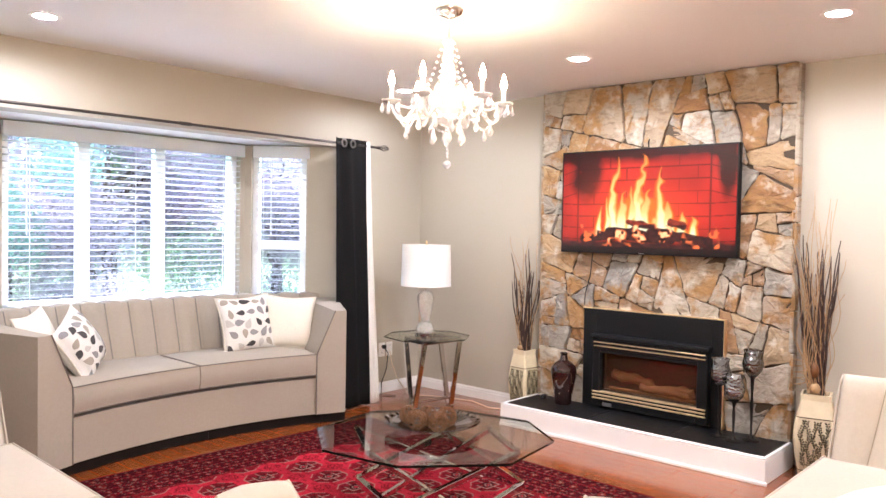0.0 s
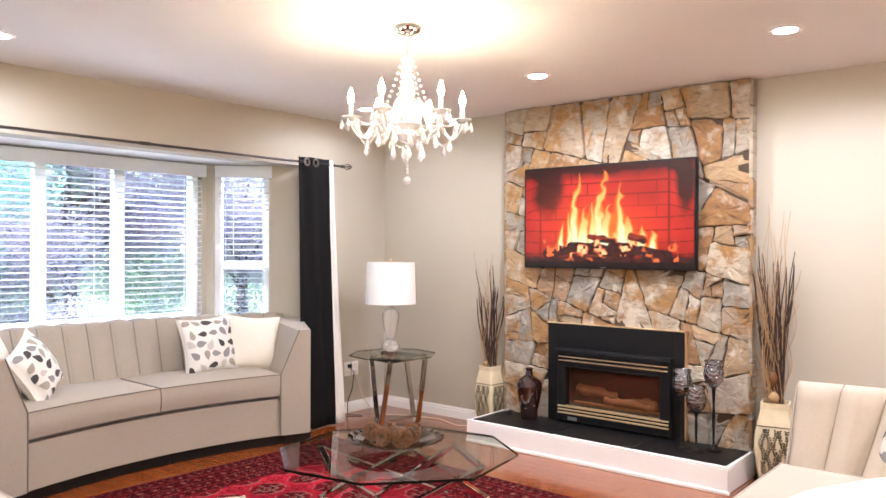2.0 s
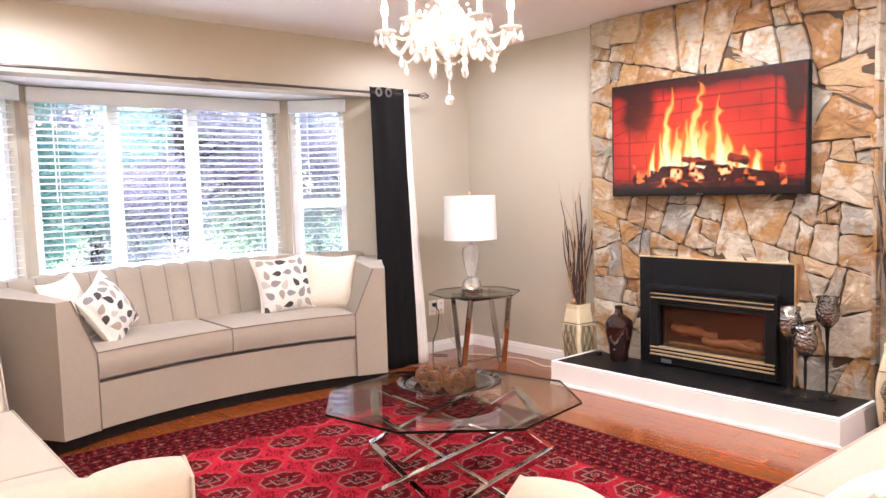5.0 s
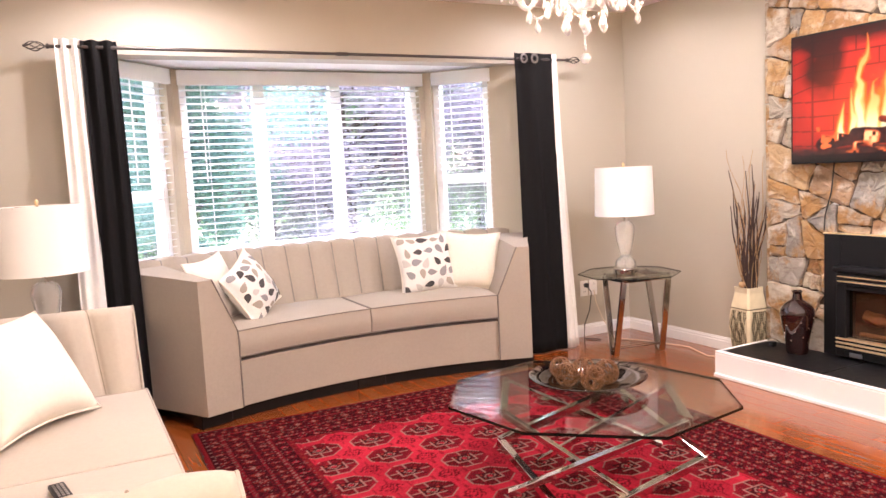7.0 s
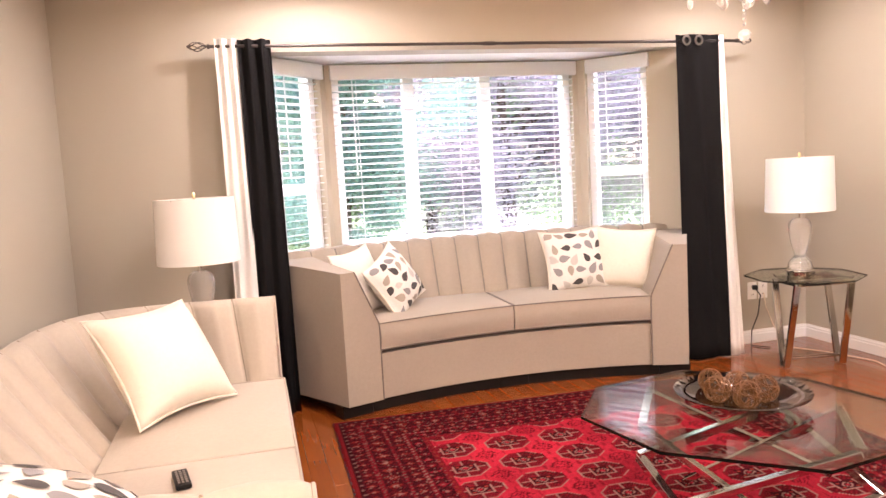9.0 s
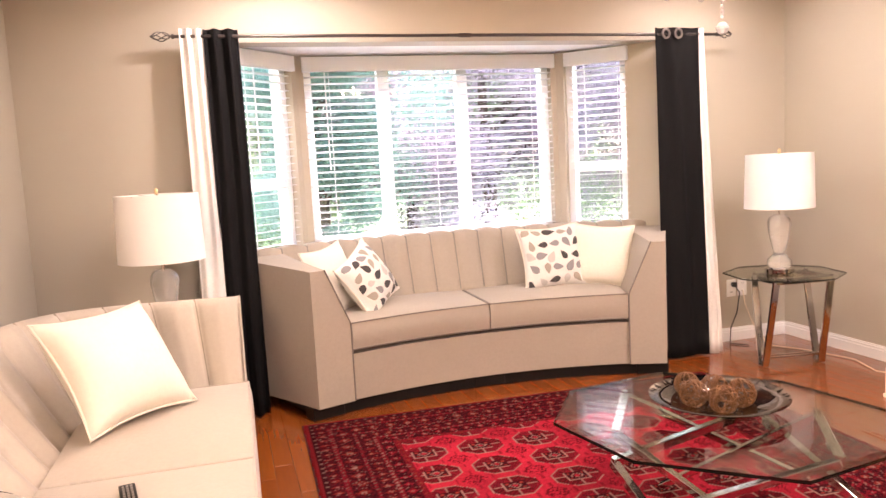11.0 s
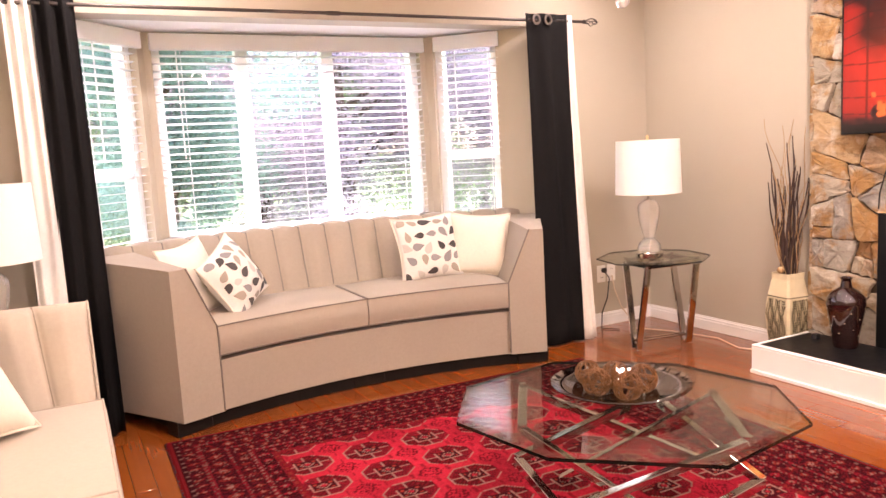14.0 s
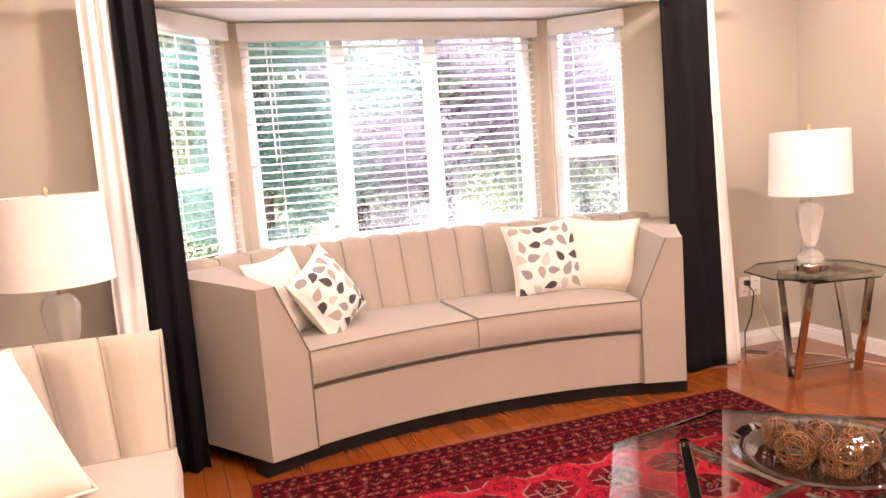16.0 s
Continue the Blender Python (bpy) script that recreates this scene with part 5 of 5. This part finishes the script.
# ---- chandelier ----
def chandelier():
    s = thing("chandelier", "lit crystal chandelier with candle arms, bead strings and pendant drops", "chandelier", pose(CHX, CHY, 0))
    part("canopy", lathe([(0, CEIL), (0.066, CEIL), (0.066, CEIL - 0.012), (0.055, CEIL - 0.03), (0.02, CEIL - 0.045), (0, CEIL - 0.045)], 32, fold=lambda a: 1 + 0.02 * math.cos(16 * a)), CHROME, s, smooth="auto")
    part("chain", tube([(0, 0, CEIL - 0.04), (0, 0, 2.20)], 0.004, 6), CHROME, s)
    prof = [(0, 2.22), (0.012, 2.215), (0.03, 2.20), (0.022, 2.18), (0.016, 2.12), (0.028, 2.08), (0.035, 2.04), (0.02, 2.0), (0.03, 1.96), (0.055, 1.93), (0.062, 1.90), (0.04, 1.87), (0.055, 1.85), (0.03, 1.82), (0, 1.815)]
    part("column", lathe(prof, 24, fold=lambda a: 1 + 0.04 * math.cos(8 * a)), CRYSTAL, s, "turned clear column", "auto")
    drop_prof = [(0, 0.0), (0.003, -0.004), (0.006, -0.016), (0.012, -0.034), (0.0125, -0.042), (0.007, -0.052), (0, -0.056)]
    bead_prof = [(0, 0.007), (0.005, 0.005), (0.007, 0), (0.005, -0.005), (0, -0.007)]
    drop_me = bead_me = None

    def drop(x, y, z, k=1.0, parent=s):
        nonlocal drop_me
        if drop_me is None:
            ob = part("pendant_drop", lathe(drop_prof, 8), CRYSTAL, parent)
            drop_me = ob.data
        else:
            ob = new("pendant_drop", drop_me)
            ob.parent = parent
        ob.location, ob.scale = (x, y, z), (k, k, k)

    def beads(pts, parent=s):
        bm = bmesh.new()
        for p in pts:
            lathe(bead_prof, 6, bm, Matrix.Translation(p))
        part("bead_string", bm, CRYSTAL, parent)

    n = 6
    for i in range(n):
        a = radians(137 + 60 * i)
        c, sn = math.cos(a), math.sin(a)
        R = 0.255
        pts = []
        for k in range(15):
            t = k / 14
            r = 0.045 + (R - 0.045) * t
            z = 1.90 + 0.085 * math.sin(math.pi * min(1, t * 2.0)) * (t < 0.5) - 0.085 * math.sin(math.pi * (t - 0.5) * 2 * 0.72) * (t >= 0.5) + 0.075 * max(0, (t - 0.5) * 2) ** 2.2
            pts.append((r * c, r * sn, z))
        zc = pts[-1][2] + 0.012
        part("arm", tube(pts, 0.010, 8, radii=[0.011 - 0.003 * k / 14 for k in range(15)]), CRYSTAL, s, "curved clear arm", True)
        M = Matrix.Translation((R * c, R * sn, zc))
        cup = part("drip_cup", lathe([(0, -0.012), (0.014, -0.01), (0.042, 0.004), (0.044, 0.009), (0.016, 0.0), (0, 0.0)], 20, m=M, fold=lambda q: 1 + 0.05 * math.cos(10 * q)), CRYSTAL, s, "scalloped clear drip cup", "auto")
        part("candle_sleeve", lathe([(0.010, 0.0), (0.010, 0.062), (0.006, 0.066), (0, 0.066)], 12, m=M), WHITE, s, smooth="auto")
        part("bulb", lathe([(0.006, 0.066), (0.013, 0.082), (0.0145, 0.094), (0.009, 0.116), (0.003, 0.136), (0, 0.138)], 12, m=M), BULB, s, "glowing flame-shaped bulb", True)
        lamp("POINT", "candle_light", Matrix.Translation((R * c, R * sn, zc + 0.10)), 4.5, (1.0, 0.79, 0.55), radius=0.03)
        for k in range(5):
            q = a + 2 * math.pi * k / 5
            drop(R * c + 0.04 * math.cos(q), R * sn + 0.04 * math.sin(q), zc - 0.004, 0.85)
        # swags from the crown to the cups, and between the cups
        beads([Vector((0.025 * c, 0.025 * sn, 2.19)).lerp(Vector((R * 0.93 * c, R * 0.93 * sn, zc)), t) - Vector((0, 0, 0.13 * math.sin(math.pi * t))) for t in np.linspace(0, 1, 24)])
        a2 = a + radians(60)
        P, Q = Vector((R * c, R * sn, zc)) * 1.0, Vector((R * math.cos(a2), R * math.sin(a2), zc))
        P.xy *= 0.95
        Q.xy *= 0.95
        beads([P.lerp(Q, t) - Vector((0, 0, 0.10 * math.sin(math.pi * t))) for t in np.linspace(0, 1, 18)])
        mid = P.lerp(Q, 0.5)
        drop(mid.x, mid.y, mid.z - 0.10, 1.0)
        drop(0.13 * c, 0.13 * sn, 1.86, 1.15)
        am = a + radians(30)
        drop(0.075 * math.cos(am), 0.075 * math.sin(am), 1.80, 1.15)
        beads([(0.075 * math.cos(am), 0.075 * math.sin(am), 1.87 - 0.012 * k) for k in range(6)])
    beads([(0, 0, 1.81 - 0.0145 * k) for k in range(10)])
    part("pendant_ball", lathe([(0, 0.02), (0.012, 0.016), (0.02, 0.004), (0.02, -0.004), (0.012, -0.016), (0, -0.02)], 10, m=Matrix.Translation((0, 0, 1.645))), CRYSTAL, s, "faceted crystal ball")


chandelier()


# ---- downlights ----
# includes fittings for the three unseen, added lights of SPOTS
for sx, sy, _ in SPOTS:
    d = thing("downlight", "lit round recessed ceiling downlight with white trim", "light", pose(sx, sy, CEIL), "recessed downlights")
    part("trim_ring", lathe([(0.050, -0.001), (0.052, -0.006), (0.072, -0.007), (0.076, -0.001), (0.050, -0.001)], 32), WHITE, d, smooth="auto")
    part("lens", lathe([(0, -0.003), (0.050, -0.003)], 32), SPOTGLOW, d)


# ---- curtains ----
RODZ, RODY = 1.978, 5.455
rod = thing("curtain_rod", "dark bronze curtain rod with open cage finials", "curtain rod")
part("pole", tube([(1.05, RODY, RODZ), (4.22, RODY, RODZ)], 0.009, 10), ROD, rod, smooth="auto")
part("pole_sleeve", tube([(2.55, RODY, RODZ), (2.62, RODY, RODZ)], 0.012, 10), ROD, rod)
for x, sg in ((1.05, -1), (4.22, 1)):
    part("finial", tube([(x, RODY, RODZ), (x + sg * 0.012, RODY, RODZ)], 0.013, 10), ROD, rod)
    bm = bmesh.new()
    for k in range(5):
        a = 2 * math.pi * k / 5
        tube([(x + sg * (0.012 + 0.10 * t), RODY + 0.024 * math.sin(math.pi * t) * math.cos(a + 2.4 * t), RODZ + 0.024 * math.sin(math.pi * t) * math.sin(a + 2.4 * t)) for t in np.linspace(0, 1, 12)], 0.0028, 6, bm)
    part("finial_cage", bm, ROD, rod)
for x in (1.30, 4.02):
    part("bracket", tube([(x, WY, RODZ - 0.02), (x, RODY, RODZ - 0.014)], 0.006, 8), ROD, rod)


def curtain(x0t, x1t, x0b, x1b, folds, amp, ytop, ybot, ztop, mat, dark_from=0.0):
    """A hanging pleated panel; the hem spans x0b to x1b."""
    def fn(u, v, w):
        k = 1 - v
        x = (x0t + (x1t - x0t) * u) * v + (x0b + (x1b - x0b) * u) * k
        y = ytop * v + ybot * k + amp * (1 + 0.35 * k) * math.sin(2 * math.pi * folds * u + 0.5 * k) + 0.006 * math.sin(17 * u + 5 * v)
        return Vector((x, y + 0.0025 * (2 * w - 1), 0.008 + (ztop - 0.008) * v))
    return block(fn, 60, 24, 1)


def grommets(parent, xs, y, mat):
    for x in xs:
        own = lathe([(0.020, -0.004), (0.032, -0.003), (0.032, 0.003), (0.020, 0.004), (0.020, -0.004)], 20, m=pose(x, y, RODZ, 90, 0, 8))
        part("grommet", own, mat, parent, "nickel grommet ring", "auto")


cr = thing("curtain", "charcoal grommet curtain panel with white lining, drawn aside", "curtain", None, "bay curtains")
part("panel", curtain(3.785, 4.085, 3.75, 4.05, 1.6, 0.009, RODY - 0.005, 5.34, 2.016, DARK_CURT), DARK_CURT, cr, "charcoal panel", True)
part("lining", curtain(4.083, 4.130, 4.045, 4.160, 1.3, 0.010, RODY - 0.005, 5.335, 2.012, WHITE_CURT), WHITE_CURT, cr, "white lining edge", True)
grommets(cr, (3.845, 3.93), RODY - 0.034, NICKEL)
cl = thing("curtain", "charcoal and white curtain panel, drawn aside", "curtain", None, "bay curtains")
part("lining", curtain(1.075, 1.195, 1.075, 1.195, 2.3, 0.010, RODY - 0.005, 5.36, 2.016, WHITE_CURT), WHITE_CURT, cl, "white lining panel", True)
part("panel", curtain(1.190, 1.362, 1.190, 1.372, 2.4, 0.018, RODY - 0.005, 5.36, 2.012, DARK_CURT), DARK_CURT, cl, "charcoal panel", True)


# ---- vases and twigs ----
def square_vase(label, m, h, w):
    s = thing("floor_vase", label, "vase", m, "pair of vases")
    prof = [(0.62, 0), (0.72, 0.02), (0.92, 0.30), (1.0, 0.48), (0.97, 0.62), (0.86, 0.76), (0.70, 0.93), (0.72, 1.0)]
    def ringpts(k, z):
        r = w * k / 2
        e = r * 0.86
        return [(r, -e), (r, e), (e, r), (-e, r), (-r, e), (-r, -e), (-e, -r), (e, -r)], z
    bm = bmesh.new()
    rings = [[bm.verts.new((x, y, z * h)) for x, y in ringpts(k, z)[0]] for k, z in prof]
    rings.append([bm.verts.new((v.co.x * 0.86, v.co.y * 0.86, h)) for v in rings[-1]])
    rings.append([bm.verts.new((v.co.x, v.co.y, h * 0.9)) for v in rings[-1]])
    for a, b in zip(rings, rings[1:]):
        for i in range(8):
            bm.faces.new((a[i], a[(i + 1) % 8], b[(i + 1) % 8], b[i]))
    bm.faces.new(rings[0][::-1])
    bm.faces.new(rings[-1])
    body = part("body", bm, PLASTER, s, "cream body with antique finish")

    def wid(t):
        return float(np.interp(t, [z for _, z in prof], [k for k, _ in prof])) * w / 2

    for t in (0.10, 0.73):
        r = wid(t) + 0.0015
        e = r * 0.86
        part("line", tube([(x, y, t * h) for x, y in ((r, -e), (r, e), (e, r), (-e, r), (-r, e), (-r, -e), (-e, -r), (e, -r))], 0.0025, 5, closed=True), VASE_INK, body)
    rnd = random.Random(5)
    for face in range(4):
        bm = bmesh.new()
        rot = Matrix.Rotation(face * math.pi / 2, 4, "Z")
        for stem in (-0.72, -0.36, 0.02, 0.38, 0.74):
            pts = [Vector((wid(t) + 0.002, (stem + 0.09 * math.sin(22 * t + 9 * stem)) * wid(t) * 0.8, t * h)) for t in np.linspace(0.13, 0.70, 22)]
            tube([rot @ p for p in pts], 0.0016, 4, bm)
            for k in range(1, 21):
                p = pts[k]
                for sd in (-1, 1):
                    a = sd * rnd.uniform(0.5, 1.1)
                    d = Vector((0, math.sin(a), math.cos(a)))
                    nrm = Vector((0, math.cos(a), -math.sin(a)))
                    ln = 0.019
                    q = [p + d * ln * 0.15, p + d * ln * 0.6 + nrm * 0.0045, p + d * ln, p + d * ln * 0.6 - nrm * 0.0045]
                    fv = [bm.verts.new(rot @ (v + Vector((0.002, 0, 0)))) for v in q]
                    bm.faces.new(fv)
        part("scroll_pattern", bm, VASE_INK, body, "dark vine scroll")
    return s


def twigs(parent, z0, tall, n_dark, n_pale, seed, lean):
    rnd = random.Random(seed)
    for i in range(n_dark + n_pale):
        dark = i < n_dark
        a = rnd.uniform(0, 6.28)
        out = rnd.uniform(0.02, 0.12 if dark else 0.14)
        h = tall * (rnd.uniform(0.55, 0.80) if dark else rnd.uniform(0.55, 1.0))
        ph, wv = rnd.uniform(0, 6), (0.006 if dark else rnd.uniform(0.008, 0.026))
        pts, rad = [], []
        for k in range(17):
            t = k / 16
            r = 0.02 + out * t ** 1.3
            pts.append((r * math.cos(a) + lean[0] * t + wv * math.sin(9 * t + ph), r * math.sin(a) + lean[1] * t + wv * math.cos(11 * t + ph), z0 + h * t))
            rad.append((0.0098 * (1 - 0.75 * t)) if dark else (0.0032 * (1 - 0.6 * t)))
        part("stem", tube(pts, 0.004, 5, radii=rad), TWIG_D if dark else TWIG_L, parent, "dark stem" if dark else "pale curled stem", True)


def coil(parent, x, y, z, mat):
    pts = [(x + 0.032 * math.cos(a) * (1 - 0.03 * a / 6.28), y + 0.032 * math.sin(a), z + 0.034 * a / 6.28) for a in np.linspace(0, 6.28 * 4.5, 70)]
    part("coil", tube(pts, 0.0022, 5), mat, parent, smooth=True)


VRX, VRY = 4.70, 2.345
va = square_vase("tall cream square vase with dark vine scrolls beside the hearth", pose(VRX, VRY, 0, 0, 0, 12), 0.47, 0.215)
tw = thing("dried_twigs", "dried dark stems and pale curly twigs standing in the vase", "plant", pose(VRX, VRY, 0), "twig bundles")
twigs(tw, 0.30, 1.32, 24, 40, 3, (0.0, 0.03))
coil(tw, -0.02, 0.085, 0.50, TWIG_L)
part("wrapped_ball", lathe([(0, -0.03), (0.018, -0.024), (0.03, 0), (0.018, 0.024), (0, 0.03)], 16, m=Matrix.Translation((-0.07, -0.01, 0.505))), TWIG_L, tw, smooth=True)
part("seed_pod", lathe([(0, -0.045), (0.014, -0.03), (0.024, 0), (0.018, 0.03), (0, 0.05)], 12, m=Matrix.Translation((-0.05, 0.0, 0.60))), RATTAN, tw, smooth=True)
VLX, VLY = 4.71, 4.365
vb = square_vase("cream square vase with dark vine scrolls beside the hearth", pose(VLX, VLY, 0, 0, 0, -6), 0.47, 0.175)
tb = thing("dried_twigs", "dried dark stems and thin pale twigs standing in the vase", "plant", pose(VLX, VLY, 0), "twig bundles")
twigs(tb, 0.30, 1.14, 18, 16, 8, (0.03, 0.0))
part("wrapped_ball", lathe([(0, -0.02), (0.013, -0.015), (0.02, 0), (0.013, 0.015), (0, 0.02)], 14, m=Matrix.Translation((-0.06, 0.0, 0.49))), TWIG_L, tb, smooth=True)

jug = thing("bottle_vase", "glossy dark red bottle vase with studs on the hearth", "vase", pose(4.625, 3.965, HZ) @ Matrix.Diagonal((1.1, 1.1, 1.11, 1)))
part("body", lathe([(0, 0), (0.048, 0), (0.052, 0.008), (0.058, 0.06), (0.074, 0.14), (0.084, 0.20), (0.081, 0.228), (0.056, 0.256), (0.026, 0.275), (0.020, 0.305), (0.027, 0.318), (0.021, 0.320), (0.016, 0.30), (0, 0.28)], 32), DARK_GLASS, jug, smooth="auto")
for k in range(24):
    a, z = 2.4 * k, 0.05 + 0.006 * k
    r = float(np.interp(z, [0.0, 0.06, 0.14, 0.20, 0.228], [0.05, 0.058, 0.074, 0.084, 0.081]))
    part("stud", lathe([(0, 0.004), (0.004, 0.002), (0.005, -0.002), (0, -0.003)], 6, m=Matrix.Translation((r * math.cos(a), r * math.sin(a), z))), CHROME, jug)


def goblet(x, y, h, label):
    s = thing("candle_goblet", label, "candle holder", pose(x, y, HZ), "candle goblets")
    part("stem", lathe([(0, 0), (0.05, 0), (0.05, 0.004), (0.02, 0.012), (0.008, 0.03), (0.006, 0.06), (0.010, h * 0.4), (0.006, h * 0.5), (0.012, h - 0.165), (0.03, h - 0.15), (0, h - 0.146)], 20), DARK_WOOD, s, "slender dark stem", "auto")
    z = h - 0.15
    part("cup", lathe([(0, z), (0.03, z + 0.002), (0.052, z + 0.03), (0.060, z + 0.07), (0.052, z + 0.105), (0.046, z + 0.12), (0.054, z + 0.15), (0.051, z + 0.15), (0.043, z + 0.12), (0.049, z + 0.103), (0.056, z + 0.07), (0.048, z + 0.032), (0, z + 0.008)], 28), CRACKLE, s, "crackled smoked glass cup", True)


goblet(4.58, 2.845, 0.465, "smoked crackle-glass candle goblet on the hearth")
goblet(4.54, 2.745, 0.385, "short smoked crackle-glass candle goblet on the hearth")
goblet(4.63, 2.675, 0.53, "tall smoked crackle-glass candle goblet on the hearth")

tagged(part("power_adapter", box(4.63, 4.665, 4.13, 4.16, HZ, HZ + 0.03, 0.006, 2), CABLE, None), "small black power adapter lying on the hearth", "adapter")
tagged(part("picture_hook", tube([(FX - 0.02, 3.42, 1.90), (FX - 0.025, 3.42, 1.945), (FX - 0.012, 3.42, 1.96), (FX, 3.42, 1.95)], 0.004, 6), BLACK, None), "small black metal hook above the television", "hook")

# ---- outlets, cables, remote ----
for ox, nm in ((4.40, "a"), (4.485, "b")):
    o = thing("wall_outlet", "white wall outlet plate with cord plugged in", "outlet", pose(ox, WY, 0.355), "wall outlets")
    part("plate", box(-0.035, 0.035, -0.006, 0, -0.057, 0.057, 0.002), OUTLETP, o)
    for dz in (-0.026, 0.026):
        part("socket_face", box(-0.016, 0.016, -0.008, -0.006, dz - 0.016, dz + 0.016, 0.001), OUTLETP, o)
        for dx in (-0.006, 0.006):
            part("slot", box(dx - 0.0015, dx + 0.0015, -0.0086, -0.008, dz - 0.004, dz + 0.006), CABLE, o)
tagged(part("hanging_cable", tube([(4.41, WY - 0.02, 0.375), (4.43, WY - 0.05, 0.33), (4.40, WY - 0.06, 0.2), (4.36, WY - 0.05, 0.10), (4.33, WY - 0.08, 0.006), (4.40, 5.40, 0.006)], 0.004, 6), CABLE, None, "", True), "black power cord hanging from the outlet", "cable")
tagged(part("floor_cable", tube([(4.485, WY - 0.012, 0.335), (4.47, WY - 0.05, 0.25), (4.52, WY - 0.06, 0.12), (4.58, 5.48, 0.02), (4.50, 5.36, 0.006), (4.62, 5.15, 0.006), (4.70, 4.85, 0.006), (4.62, 4.62, 0.006), (4.70, 4.45, 0.006)], 0.004, 6), CABLE_W, None, "", True), "pale lamp cord lying along the baseboard", "cable")
tagged(part("plug", box(4.395, 4.425, WY - 0.035, WY - 0.009, 0.365, 0.395, 0.003), CABLE, None), "black plug in the outlet", "plug")
rem = thing("remote_control", "small black remote control lying on the loveseat seat", "remote", pose(0.925, 3.34, 0.486, 0, 0, 100))
part("case", box(-0.06, 0.06, -0.020, 0.020, 0, 0.014, 0.004, 2), BLACK, rem, smooth="auto")
for i in range(6):
    for j in range(3):
        part("button", box(-0.045 + 0.016 * i, -0.036 + 0.016 * i, -0.013 + 0.010 * j, -0.007 + 0.010 * j, 0.014, 0.0155), NICKEL, rem)


# ---- floor planks ----
def planks():
    rnd = random.Random(2)
    w = 0.083
    near, far = {}, []
    x = LX2
    while x < WX:
        y = BY - rnd.uniform(0, 0.8)
        while y < 6.2:
            ln = rnd.choice((0.6, 0.9, 1.2))
            a, b = max(y, BY), min(y + ln, 6.2)
            if x < LX - T:
                b = min(b, 2.2)
            if b - a > 0.02:
                far.append((x, a, b, b - a == ln))
            y += ln
        x += w
    verts, faces = [], []
    count = 0
    for x, a, b, whole in far:
        mid = (a + b) / 2
        vis = (mid > 1.2 and x > 3.55) or mid > 4.85
        x1 = min(x + w, WX) - 0.0008
        ln = round(b - a, 4)
        if vis and count < 290:
            key = (ln, round(x1 - x, 4))
            if key not in near:
                own = box(0, x1 - x, 0.0006, ln - 0.0006, -0.014, 0.0, 0.0012)
                ob = part("plank", own, PLANK, floor_base)
                near[key] = ob.data
            else:
                ob = new("plank", near[key])
                ob.parent = floor_base
            ob.location = (x, a, -0.0002 * (count % 2))
            count += 1
        else:
            k = len(verts)
            verts += [(x, a, 0), (x1, a, 0), (x1, b - 0.001, 0), (x, b - 0.001, 0), (x, a, -0.013), (x1, a, -0.013), (x1, b - 0.001, -0.013), (x, b - 0.001, -0.013)]
            faces += [(k, k + 1, k + 2, k + 3), (k, k + 4, k + 5, k + 1), (k + 1, k + 5, k + 6, k + 2), (k + 2, k + 6, k + 7, k + 3), (k + 3, k + 7, k + 4, k)]
    me = bpy.data.meshes.new("planks")
    me.from_pydata(verts, [], faces)
    me.materials.append(PLANK)
    ob = new("planks", me)
    ob.parent = floor_base
    tagged(ob, "reddish-brown hardwood planks", "", "", "stuff")


stones()
planks()
